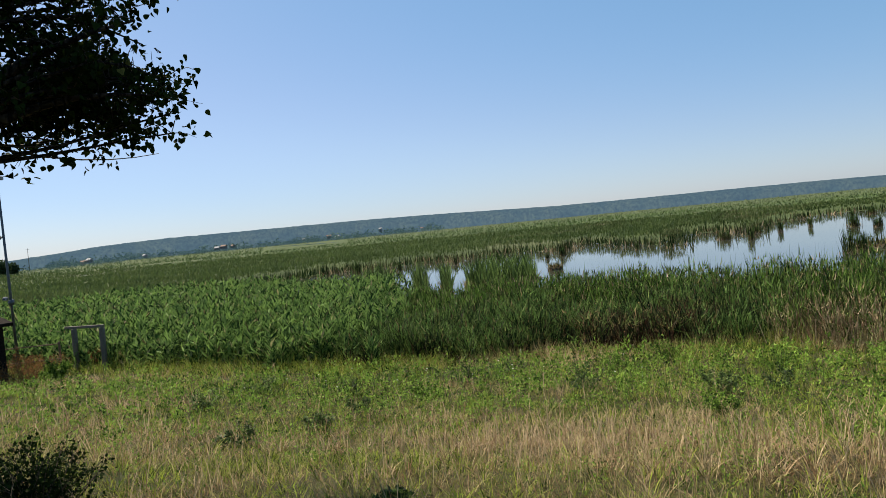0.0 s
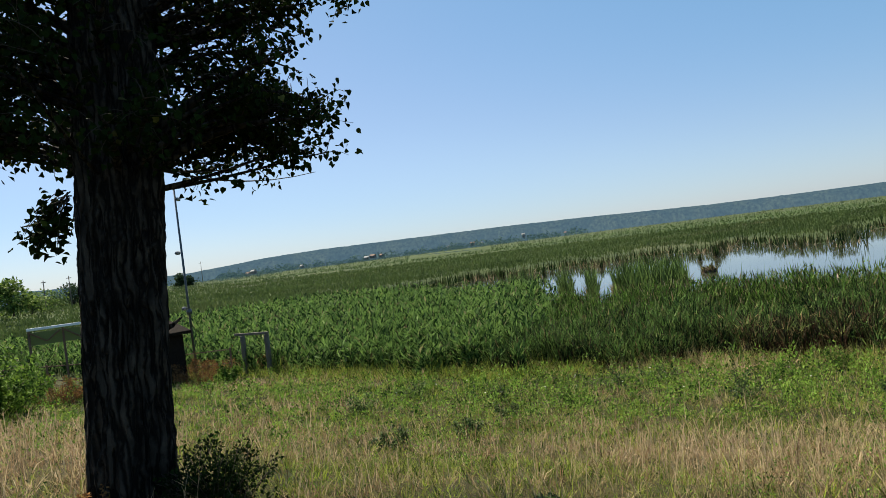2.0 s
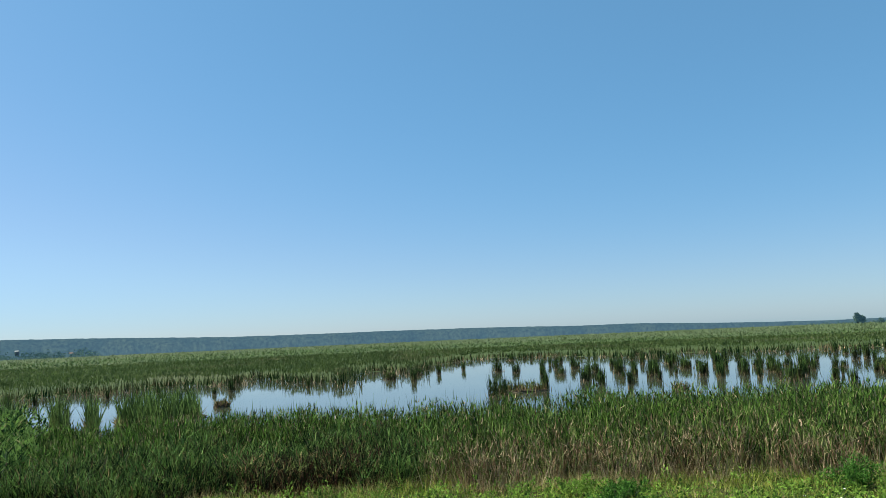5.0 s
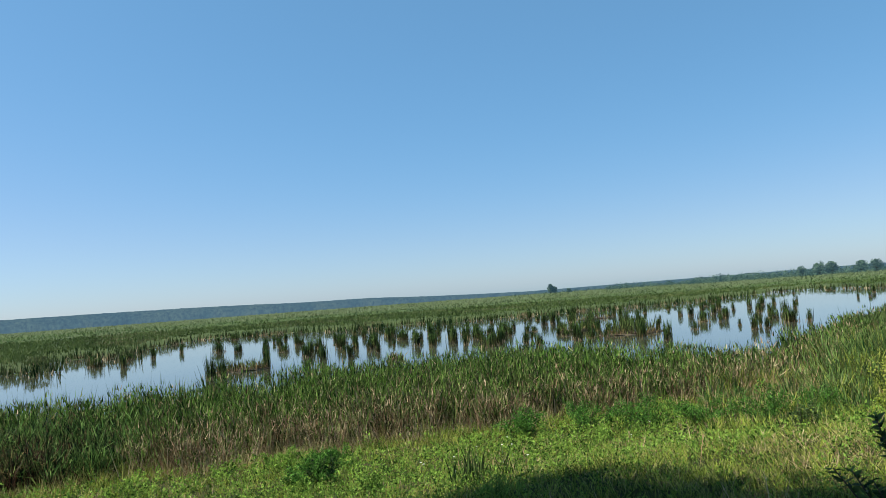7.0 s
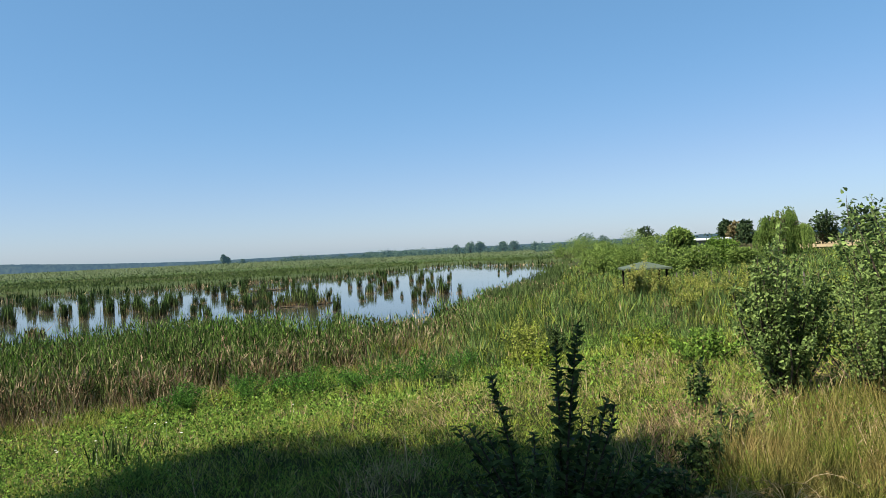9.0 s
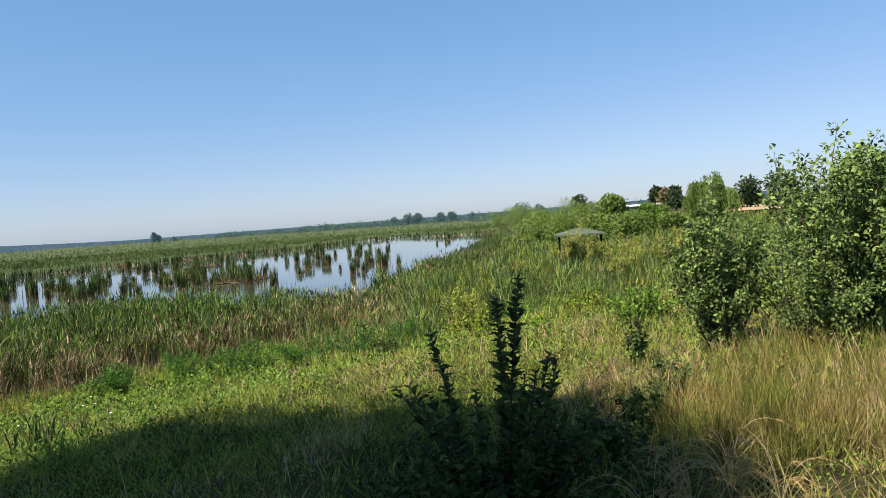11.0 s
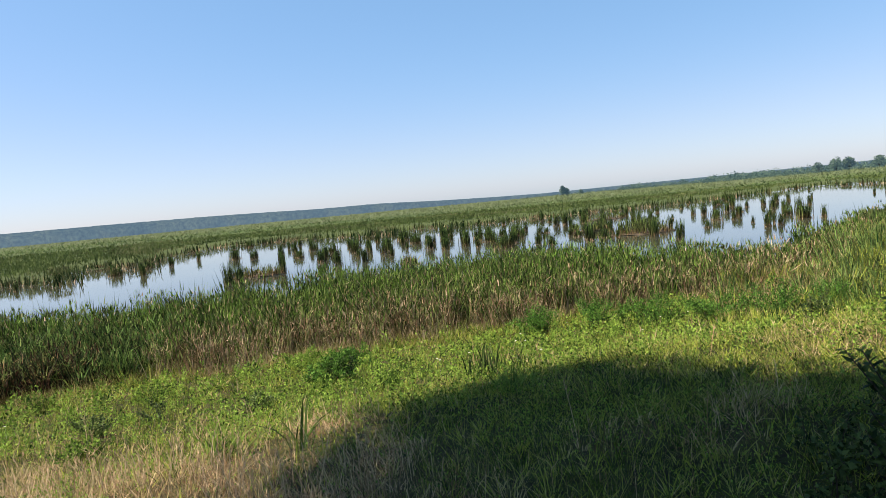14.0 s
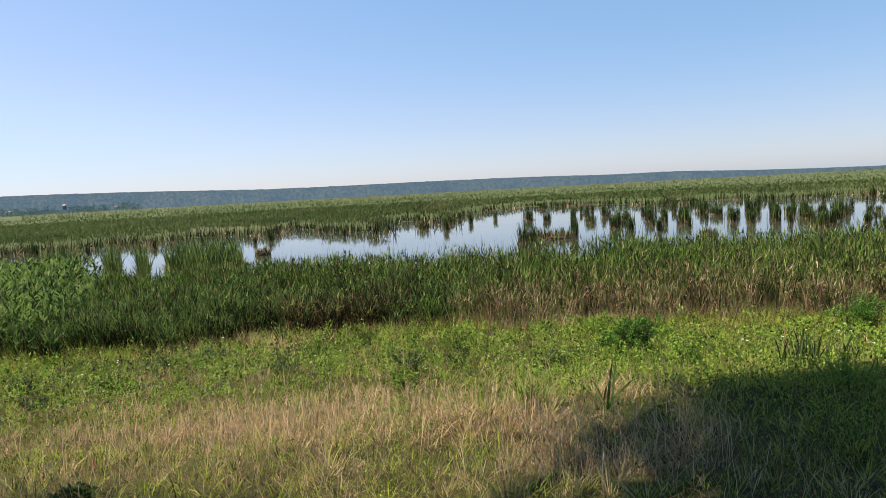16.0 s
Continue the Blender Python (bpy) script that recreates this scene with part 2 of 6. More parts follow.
def water_material():
    m, nt, bsdf, out = material("pond_water")
    nt.links.new(mix(nt, noise_fac(nt, 0.08, 4.0), (0.030, 0.036, 0.026), (0.050, 0.055, 0.038)), bsdf.inputs["Base Color"])
    bsdf.inputs["Roughness"].default_value, bsdf.inputs["IOR"].default_value = 0.045, 1.33
    bp = node(nt, "ShaderNodeBump", Strength=0.05, Distance=0.02)
    nt.links.new(noise_fac(nt, 1.6, 4.0, 0.2, 0.8), bp.inputs["Height"])
    nt.links.new(bp.outputs[0], bsdf.inputs["Normal"])
    return m


def hill_material():
    """Wooded ridge kilometres away; the bright air before it is put in as a blue glow."""
    m, nt, bsdf, out = material("far_woods")
    place = nt.nodes.new("ShaderNodeCombineXYZ")     # distance along the ridge and height on it
    nt.links.new(attribute(nt, "along"), place.inputs[0])
    nt.links.new(attribute(nt, "upward"), place.inputs[1])

    def woods(scale, detail, lo, hi):
        n = node(nt, "ShaderNodeTexNoise", Scale=scale, Detail=detail, Roughness=0.65)
        nt.links.new(place.outputs[0], n.inputs["Vector"])
        r = node(nt, "ShaderNodeMapRange", **{"From Min": lo, "From Max": hi})
        nt.links.new(n.outputs["Fac"], r.inputs["Value"])
        return r.outputs["Result"]

    crowns, stands = woods(0.10, 4.0, 0.32, 0.68), woods(0.012, 3.0, 0.40, 0.62)
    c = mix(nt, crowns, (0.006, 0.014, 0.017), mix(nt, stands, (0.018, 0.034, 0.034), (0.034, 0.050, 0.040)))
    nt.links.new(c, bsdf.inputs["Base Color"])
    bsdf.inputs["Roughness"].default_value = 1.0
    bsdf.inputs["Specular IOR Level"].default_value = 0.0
    # distance haze, added as a faint blue emission of the ridge itself
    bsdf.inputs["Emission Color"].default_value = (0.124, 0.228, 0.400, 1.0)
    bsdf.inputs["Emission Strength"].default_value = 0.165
    return m


# ---------------------------------------------------------------- mesh tools
def tri_mesh(name, verts, tris, attrs=None, mat=None, smooth=False):
    me = bpy.data.meshes.new(name)
    verts, tris = np.asarray(verts, np.float32).reshape(-1, 3), np.asarray(tris, np.int32).reshape(-1, 3)
    me.vertices.add(len(verts))
    me.vertices.foreach_set("co", verts.ravel())
    me.loops.add(tris.size)
    me.loops.foreach_set("vertex_index", tris.ravel())
    me.polygons.add(len(tris))
    me.polygons.foreach_set("loop_start", np.arange(0, tris.size, 3, dtype=np.int32))
    if smooth:
        me.polygons.foreach_set("use_smooth", np.ones(len(tris), bool))
    me.update(calc_edges=True)
    for key, values in (attrs or {}).items():
        a = me.attributes.new(key, "FLOAT", "POINT")
        a.data.foreach_set("value", np.ascontiguousarray(values, np.float32).ravel())
    if mat:
        me.materials.append(mat)
    return me


def part(name, mesh, parent=None, label="", at=None):
    ob = new(name, mesh)
    if parent:
        ob.parent = parent
    if at is not None:
        ob.matrix_basis = at
    return tagged(ob, label)


def thing(name, label, category, at=None, group="", kind=""):
    ob = new(name)
    ob.empty_display_size = 0.2
    if at is not None:
        ob.matrix_basis = at if isinstance(at, Matrix) else Matrix.Translation(at)
    return tagged(ob, label, category, group, kind)


class Bits:
    """Collects triangle soups with their tone and dryness."""

    def __init__(self):
        self.v, self.f, self.t, self.d, self.n = [], [], [], [], 0

    def add(self, v, f, tone, dry):
        v = v.reshape(-1, 3)
        self.v.append(v)
        self.f.append(f.reshape(-1, 3) + self.n)
        self.t.append(np.broadcast_to(tone, (len(v),)).ravel() if np.ndim(tone) < 2 else tone.ravel())
        self.d.append(np.broadcast_to(dry, (len(v),)).ravel() if np.ndim(dry) < 2 else dry.ravel())
        self.n += len(v)

    def mesh(self, name, mat):
        return tri_mesh(name, np.concatenate(self.v), np.concatenate(self.f),
                        {"tone": np.concatenate(self.t), "dry": np.concatenate(self.d)}, mat)


def blades(bits, base, height, width, lean, bend, tone, dry0, dry1, segs=2, way=None, r=rng):
    """Ribbons that rise from base, lean and bow over in one direction; dryness runs from foot to tip."""
    n = len(base)
    height, width, lean, bend, tone, dry0, dry1 = (np.broadcast_to(a, (n,)).astype(float) for a in (height, width, lean, bend, tone, dry0, dry1))
    a = r.uniform(0, 2 * np.pi, n) if way is None else way
    face = r.uniform(0, np.pi, n)
    go, side = np.stack([np.cos(a), np.sin(a), 0 * a], 1), np.stack([np.cos(face), np.sin(face), 0 * a], 1)
    rows, dry = [], []
    for k in range(segs + 1):
        t = k / segs
        mid = base + go * ((lean * t + bend * t * t) * height)[:, None]
        mid[:, 2] += height * t * (1 - 0.45 * bend * t)
        d = dry1 + (dry0 - dry1) * max(0.0, 1 - 1.7 * t)
        if k == segs:
            rows.append(mid)
            dry.append(d)
        else:
            w = (width * (0.5 if k else 0.4))[:, None] * (1.0 if t < 0.6 else 0.8)
            rows += [mid - side * w, mid + side * w]
            dry += [d, d]
    v = np.stack(rows, 1)
    m = 2 * segs + 1
    f = []
    for k in range(segs - 1):
        f += [(2 * k, 2 * k + 1, 2 * k + 3), (2 * k, 2 * k + 3, 2 * k + 2)]
    f.append((2 * segs - 2, 2 * segs - 1, 2 * segs))
    faces = np.array(f)[None] + (np.arange(n) * m)[:, None, None]
    bits.add(v, faces, np.repeat(tone[:, None], m, 1), np.stack(dry, 1))


def tufts(bits, x, y, z, per, spread, height, width, fan, bend, tone, dry0, dry1, segs=2, r=rng):
    """Plants of several blades that rise from one foot and lean outwards; each plant keeps its own tone and size."""
    n = len(x)
    spread, height, width, fan, bend, tone, dry0, dry1 = (np.repeat(np.broadcast_to(q, (n,)), per) for q in (spread, height, width, fan, bend, tone, dry0, dry1))
    m = n * per
    a, q = r.uniform(0, 2 * np.pi, m), np.sqrt(r.uniform(0, 1, m))
    base = np.stack([np.repeat(x, per) + q * np.cos(a) * spread, np.repeat(y, per) + q * np.sin(a) * spread, np.repeat(z, per)], 1)
    u = r.uniform(0, 1, m)
    blades(bits, base, height * r.uniform(0.45, 1.12, m) * (1.1 - 0.3 * q), width * r.uniform(0.6, 1.3, m), fan * (0.15 + q) * r.uniform(0.3, 1.3, m), bend * np.where(u > 0.85, 2.2, r.uniform(0.2, 1.2, m)),
           np.clip(tone + r.uniform(-0.14, 0.14, m), 0, 1), np.clip(dry0 + r.uniform(-0.25, 0.25, m), 0, 1), np.clip(dry1 + np.where(u < 0.08, 0.7, 0.0) + r.uniform(-0.12, 0.12, m), 0, 1), segs, a, r)


def leaves(bits, base, way, length, width, tone, dry, full=False, r=rng):
    """Leaves folded along the midrib; full: broad heart shapes of four triangles, else pointed ones of two."""
    n = len(base)
    length, width, tone, dry = (np.broadcast_to(a, (n,)).astype(float) for a in (length, width, tone, dry))
    way = way / np.linalg.norm(way, axis=1)[:, None]
    up = r.normal(size=(n, 3)) * 0.7 + (0, 0, 1.0)
    side = np.cross(way, up)
    side /= np.linalg.norm(side, axis=1)[:, None] + 1e-9
    norm = np.cross(side, way)
    L, W = length[:, None], width[:, None]
    fold = norm * W * 0.16
    tip = base + way * L - norm * L * 0.12
    if full:
        v = np.stack([base, base + way * L * 0.12 - side * W * 0.42 + fold, base + way * L * 0.42 - side * W * 0.46 + fold, tip,
                      base + way * L * 0.42 + side * W * 0.46 + fold, base + way * L * 0.12 + side * W * 0.42 + fold], 1)
        f = np.array([(0, 2, 1), (0, 3, 2), (0, 4, 3), (0, 5, 4)])
    else:
        v = np.stack([base, base + way * L * 0.42 - side * W * 0.5 + fold, tip, base + way * L * 0.42 + side * W * 0.5 + fold], 1)
        f = np.array([(0, 2, 1), (0, 3, 2)])
    m = v.shape[1]
    bits.add(v, f[None] + (np.arange(n) * m)[:, None, None], np.repeat(tone[:, None], m, 1), np.repeat(dry[:, None], m, 1))


def tube(points, radii, sides=6):
    """A tapered tube along points, closed at both ends, as verts and tris."""
    p, rr = np.asarray(points, float), np.asarray(radii, float)
    d = np.gradient(p, axis=0)
    d /= np.linalg.norm(d, axis=1)[:, None] + 1e-9
    ref = np.where(np.abs(d[:, 2:3]) > 0.9, [[1.0, 0, 0]], [[0, 0, 1.0]])
    u = np.cross(d, ref)
    u /= np.linalg.norm(u, axis=1)[:, None]
    w = np.cross(d, u)
    a = np.linspace(0, 2 * np.pi, sides, endpoint=False)
    ring = p[:, None] + rr[:, None, None] * (np.cos(a)[None, :, None] * u[:, None] + np.sin(a)[None, :, None] * w[:, None])
    v = np.concatenate([ring.reshape(-1, 3), p[:1], p[-1:]])
    n, f = len(p), []
    for k in range(n - 1):
        for j in range(sides):
            a0, a1, b0, b1 = k * sides + j, k * sides + (j + 1) % sides, (k + 1) * sides + j, (k + 1) * sides + (j + 1) % sides
            f += [(a0, a1, b1), (a0, b1, b0)]
    for j in range(sides):
        f += [(n * sides, (j + 1) % sides, j), (n * sides + 1, (n - 1) * sides + j, (n - 1) * sides + (j + 1) % sides)]
    return v, np.array(f)


def tube_mesh(name, runs, mat, sides=6):
    v, f, n = [], [], 0
    for points, radii in runs:
        a, b = tube(points, radii, sides)
        v.append(a)
        f.append(b + n)
        n += len(a)
    v = np.concatenate(v)
    return tri_mesh(name, v, np.concatenate(f), {"ridge": np.full(len(v), 0.5)}, mat, True)


def box_mesh(name, size, mat, bevel=0.0, at=(0, 0, 0)):
    bm = bmesh.new()
    bmesh.ops.create_cube(bm, size=1.0, matrix=Matrix.Translation(at) @ Matrix.Diagonal((*size, 1.0)))
    if bevel:
        bmesh.ops.bevel(bm, geom=bm.edges[:], offset=bevel, segments=1, affect="EDGES")
    me = bpy.data.meshes.new(name)
    bm.to_mesh(me)
    bm.free()
    me.materials.append(mat)
    return me


def beam_mesh(name, a, b, w, h, mat):
    """A squared bar from a to b."""
    a, b = Vector(a), Vector(b)
    turn = (b - a).to_track_quat("Y", "Z").to_matrix().to_4x4()
    bm = bmesh.new()
    bmesh.ops.create_cube(bm, size=1.0, matrix=Matrix.Translation((a + b) / 2) @ turn @ Matrix.Diagonal((w, (b - a).length, h, 1.0)))
    bmesh.ops.bevel(bm, geom=bm.edges[:], offset=min(w, h) * 0.12, segments=1, affect="EDGES")
    me = bpy.data.meshes.new(name)
    bm.to_mesh(me)
    bm.free()
    me.materials.append(mat)
    return me


# ---------------------------------------------------------------- the lie of the land
SHORE_X = [-400, -80, -40, -11.5, -2.6, 4, 8, 14, 19, 25, 41, 60, 95, 156, 200, 400]
SHORE_Y = [160, 60, 36, 25.5, 21.5, 20.6, 19.3, 15.8, 13, 9.5, 8.5, 9, 13, 20, 22, 30]
POND = np.array([(-21, 66), (-17, 57), (-11, 50), (-6.5, 46), (-3.8, 43), (-3.2, 39), (2, 36), (6, 31), (10, 28), (18, 26), (25, 22), (30, 17.5), (28.8, 12.8), (32, 11), (45, 11.2), (60, 11.6), (80, 13.6),
                 (95, 15.6), (135, 19.0), (163, 21.8), (166, 38), (188, 48), (190, 57), (158, 58.5), (141, 60), (128, 64), (105, 76.5), (96, 84), (90, 79), (94, 93), (84, 97), (75, 81),
                 (79, 110), (71, 126), (60, 119), (49, 105), (42, 98), (35, 78), (37, 99), (30, 92), (23.4, 70), (20.5, 86), (19, 100), (14.4, 86), (7, 93), (1.6, 84.5),
                 (-4, 88), (-7, 83), (-11, 84), (-16, 80), (-20, 74)])


def inland(x, y):
    return (np.interp(x, SHORE_X, SHORE_Y) - y) * 0.914


def in_pond(x, y):
    x, y = x + 0.9 * np.sin(y * 0.55) + 0.6 * np.sin(y * 1.7 + 1), y + 0.9 * np.sin(x * 0.6) + 0.6 * np.sin(x * 1.9)
    odd = np.zeros(np.shape(x), bool)
    for (ax, ay), (bx, by) in zip(POND, np.roll(POND, -1, 0)):
        cross = (ay > y) != (by > y)
        odd ^= cross & (x < (bx - ax) * (y - ay) / (by - ay + 1e-12) + ax)
    return odd


def wave(x, y, size, k=0):
    """A cheap smooth random field of about that grain, from -1 to 1."""
    x, y = np.asarray(x) / size, np.asarray(y) / size
    return (np.sin(1.7 * x + 2.3 * y + k) + np.sin(-2.9 * x + 1.1 * y + 2 * k + 1) + np.sin(0.7 * x - 3.7 * y + 3 * k + 2) + np.sin(4.1 * x + 3.3 * y + k * 5)) / 4


def ground(x, y):
    x, y = np.asarray(x, float), np.asarray(y, float)
    s = inland(x, y)
    z = np.interp(s, [-2.5, -1, 0, 3, 6, 9, 12, 14.5, 17, 20, 30, 100], [0.06, 0.12, 0.25, 0.45, 0.75, 1.1, 1.7, 2.35, 2.62, 2.68, 2.9, 3.2])
    z = 0.06 + (z - 0.06) * np.interp(x, [12, 30], [1.0, 0.45])
    z = z + np.clip(s / 10, 0, 1) * 0.05 * wave(x, y, 1.3)
    z = z + np.interp(x, [-150, -70], [2.2, 0.0]) * np.interp(y, [60, 110, 200, 330], [0, 1, 1, 0])
    return np.where(in_pond(x, y), -0.6, z)


def spot(x, y, dz=0.0):
    return Vector((x, y, float(ground(x, y)) + dz))


def blob(x, y, cx, cy, rx, ry=None, soft=0.35):
    """1 inside an uneven ellipse, 0 outside it."""
    ry = ry or rx
    d = np.hypot((x - cx) / rx, (y - cy) / ry) + 0.16 * wave(x, y, 0.9) + 0.10 * wave(x, y, 0.35, 3)
    return np.clip((1 + soft / 2 - d) / soft, 0, 1)


def dryness(x, y):
    """How far the bank's grass has turned to straw."""
    d = 0.21 + 0.30 * wave(x, y, 1.3) + 0.22 * wave(x, y, 0.45, 2)
    s = inland(x, y)
    d = np.where(s < 9.0, d * 0.75, d)
    for cx, cy, rx, ry, value in ((1.0, 7.6, 1.6, 1.5, 0.72), (0.0, 8.4, 1.2, 0.8, 0.62), (0.7, 6.4, 1.1, 0.9, 0.75), (1.6, 5.7, 1.1, 1.1, 0.9), (2.6, 5.0, 0.9, 0.9, 0.8), (4.4, 5.0, 0.6, 0.5, 0.9), (0.3, 11.4, 1.8, 0.8, 0.4), (-3.6, 9.8, 1.4, 0.9, 0.6), (-7.5, 16.0, 2.4, 1.2, 0.6),
                                  (7.4, -1.5, 2.0, 1.2, 0.45), (6.3, -2.4, 1.5, 1.2, 0.80), (9.0, -0.4, 1.4, 0.7, 0.35), (10.5, 1.6, 1.8, 0.8, 0.22), (-9.0, 9.0, 3.2, 2.2, 0.95), (-5.6, 6.1, 1.6, 1.0, 0.7), (-7.6, 7.7, 1.6, 1.2, 0.95), (-3.0, 8.6, 1.9, 1.0, 0.5), (-1.6, 9.4, 1.6, 0.7, 0.36), (-1.8, 4.9, 1.2, 1.0, 0.38), (-0.6, 5.6, 1.2, 0.9, 0.3), (-6.5, 12.0, 1.6, 1.0, 0.5),
                                  (2.9, 3.5, 0.8, 0.7, 1.0), (-12.0, 22.0, 3.5, 1.2, 0.8), (3.0, 18.8, 2.4, 0.9, 0.8), (12.2, 9.3, 1.4, 0.8, 0.55)):
        b = blob(x, y, cx, cy, rx, ry)
        d = d + (0.88 * value + 0.42 * wave(x, y, 0.45, 7) + 0.34 * wave(x, y, 1.1, 4) - d) * b
    for cx, cy, rx, ry in ((10.5, 14.4, 2.4, 1.3), (15.5, 11.5, 3.5, 1.3), (20.0, 9.2, 3.4, 1.4), (-2.0, 18.2, 4.5, 2.4), (9.0, 10.8, 2.0, 1.3), (4.5, 14.5, 2.5, 1.4), (6.6, 4.4, 2.0, 2.4), (5.0, 1.6, 1.8, 1.6), (-1.2, 6.9, 0.8, 0.5), (-2.9, 6.3, 0.9, 0.5)):
        d = d * (1 - 0.85 * blob(x, y, cx, cy, rx, ry))
    for cx, cy, rx, ry in ((4.5, 2.1, 0.55, 0.3), (4.6, 1.45, 0.4, 0.3), (5.5, 1.5, 0.6, 0.3), (6.3, -0.5, 0.6, 0.5), (5.9, -0.3, 0.5, 0.4)):
        d = d + (0.5 - d) * blob(x, y, cx, cy, rx, ry)
    return np.clip(d, 0, 1)


def scatter(n, r0, r1, a0, a1, power=1.0, r=rng):
    """Points round the viewing place: log-even in distance for power 1, thinner outwards for more."""
    u = r.uniform(0, 1, n) ** power
    d, a = r0 * (r1 / r0) ** u, np.radians(r.uniform(a0, a1, n))
    return d * np.sin(a), d * np.cos(a), d


def land_mesh():
    az = np.radians(np.concatenate([np.linspace(-70, 130, 160, endpoint=False), np.linspace(130, 290, 32, endpoint=False)]))
    rad = np.concatenate([[0.0], 0.6 * (4600 / 0.6) ** np.linspace(0, 1, 190)])
    x, y = rad[:, None] * np.sin(az), rad[:, None] * np.cos(az)
    z = ground(x, y)
    far = np.interp(rad, [900, 4600], [0.0, 1.0])[:, None]
    z = z * (1 - far) + 0.06 * far
    v = np.stack([x, y, z], -1).reshape(-1, 3)
    n, m = len(rad), len(az)
    k, j = np.meshgrid(np.arange(n - 1), np.arange(m), indexing="ij")
    a, b, c, d = k * m + j, k * m + (j + 1) % m, (k + 1) * m + (j + 1) % m, (k + 1) * m + j
    f = np.concatenate([np.stack([a, c, b], -1).reshape(-1, 3), np.stack([a, d, c], -1).reshape(-1, 3)])
    marsh = np.clip(-inland(v[:, 0], v[:, 1]) / 2 + 0.6, 0, 1)
    return tri_mesh("ground", v, f, {"marsh": marsh, "dry": dryness(v[:, 0], v[:, 1])}, ground_material(), True)


tagged(new("ground", land_mesh()), "grassy bank running down to a wide reed marsh", "ground", kind="structure")


def pond_mesh():
    a = np.linspace(0, 2 * np.pi, 48, endpoint=False)
    v = np.stack([100 + 190 * np.cos(a), 70 + 110 * np.sin(a), 0 * a], 1)
    v = np.concatenate([v, [(100, 70, 0)]])
    return tri_mesh("water", v, [(48, k, (k + 1) % 48) for k in range(48)], None, water_material())


tagged(new("water", pond_mesh()), "still shallow pond water mirroring the pale sky", "water", kind="structure")


# ---------------------------------------------------------------- far hills
def ridge_mesh():
    az = np.array([60, 46, 40.5, 36, 31, 27, 25.5, 21, 13, 6, 0, -5, -9, -14, -22, -28, -32, -36, -41, -46, -50, -54, -60, -70, -80, -95, -130])
    el = np.array([1.0, 0.9, 0.6, 0.5, 0.55, 0.85, 1.0, 1.16, 1.17, 1.17, 1.07, 0.92, 0.80, 0.76, 0.75, 0.70, 0.62, 0.50, 0.48, 0.26, 0.14, 0.06, 0.10, 0.15, 0.2, 0.3, 0.4])
    a = np.linspace(60, -130, 900)
    e = np.interp(-a, -az, el)
    far = np.interp(-a, -az, np.interp(az, [-130, -60, -45, -20, 20, 60], [1500, 2600, 4000, 3600, 2900, 2200]))
    rows = []
    for k, t in enumerate(np.linspace(0, 1, 16)):
        d = 1150 + (far - 1150) * t
        top = 4.2 + np.tan(np.radians(e)) * far
        crest = 0.5 * (2.2 * wave(a, 0 * a, 0.35, 1) + 1.6 * wave(a, 0 * a, 0.12, 2)) * (t > 0.3) * np.clip(e * 2, 0.2, 1)
        z = top * (t ** 1.15) + crest * (0.35 + 0.65 * t) - (t == 0) * 3
        rows.append(np.stack([-np.sin(np.radians(a)) * d, np.cos(np.radians(a)) * d, z], 1))
    back = rows[-1].copy()
    back[:, 2] = -3
    v = np.stack(rows + [back * (1.05, 1.05, 1)], 0)
    n, m = v.shape[:2]
    k, j = np.meshgrid(np.arange(n - 1), np.arange(m - 1), indexing="ij")
    i = k * m + j
    f = np.concatenate([np.stack([i, i + 1, i + m + 1], -1).reshape(-1, 3), np.stack([i, i + m + 1, i + m], -1).reshape(-1, 3)])
    along = np.broadcast_to(np.radians(a) * 2600, (n, m))
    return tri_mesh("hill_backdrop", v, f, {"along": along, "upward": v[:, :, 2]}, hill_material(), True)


tagged(new("hill_backdrop", ridge_mesh()), "long low wooded ridge, glowing faintly blue for distance haze", "hills", kind="structure")


# ---------------------------------------------------------------- the old poplar
def bark_trunk(points, radii, sides=110, rings=200):
    """A trunk with deep, wandering vertical furrows."""
    p, rr = np.asarray(points, float), np.asarray(radii, float)
    u = np.linspace(0, 1, len(p))
    t = np.linspace(0, 1, rings)
    mid = np.stack([np.interp(t, u, p[:, k]) for k in range(3)], 1)
    rad = np.interp(t, u, rr)
    v, ridge = np.empty((rings, sides, 3)), np.empty((rings, sides))
    for k in range(rings):
        for j in range(sides):
            a = 2 * math.pi * j / sides
            c, s = math.cos(a), math.sin(a)
            q = Vector((c * 7.5, s * 7.5, mid[k, 2] * 2.3))
            q2 = Vector((c * 16.0, s * 16.0, mid[k, 2] * 6.0 + 7))
            h = 1 - abs(noise.noise(q)) * 3.0
            h = 0.65 * h + 0.35 * (1 - 1.8 * abs(noise.noise(q2)))
            h = max(0.0, min(1.0, h))
            flare = 1 + 0.10 * math.sin(3 * a + 1) * math.exp(-(mid[k, 2] - mid[0, 2]) * 2.2)
            r = rad[k] * flare * (0.84 + 0.17 * h ** 0.7)
            v[k, j] = mid[k] + (c * r, s * r, 0)
            ridge[k, j] = h
    k, j = np.meshgrid(np.arange(rings - 1), np.arange(sides), indexing="ij")
    a, b, c, d = k * sides + j, k * sides + (j + 1) % sides, (k + 1) * sides + (j + 1) % sides, (k + 1) * sides + j
    f = np.concatenate([np.stack([a, b, c], -1).reshape(-1, 3), np.stack([a, c, d], -1).reshape(-1, 3)])
    return tri_mesh("trunk", v, f, {"ridge": ridge}, BARK, True)


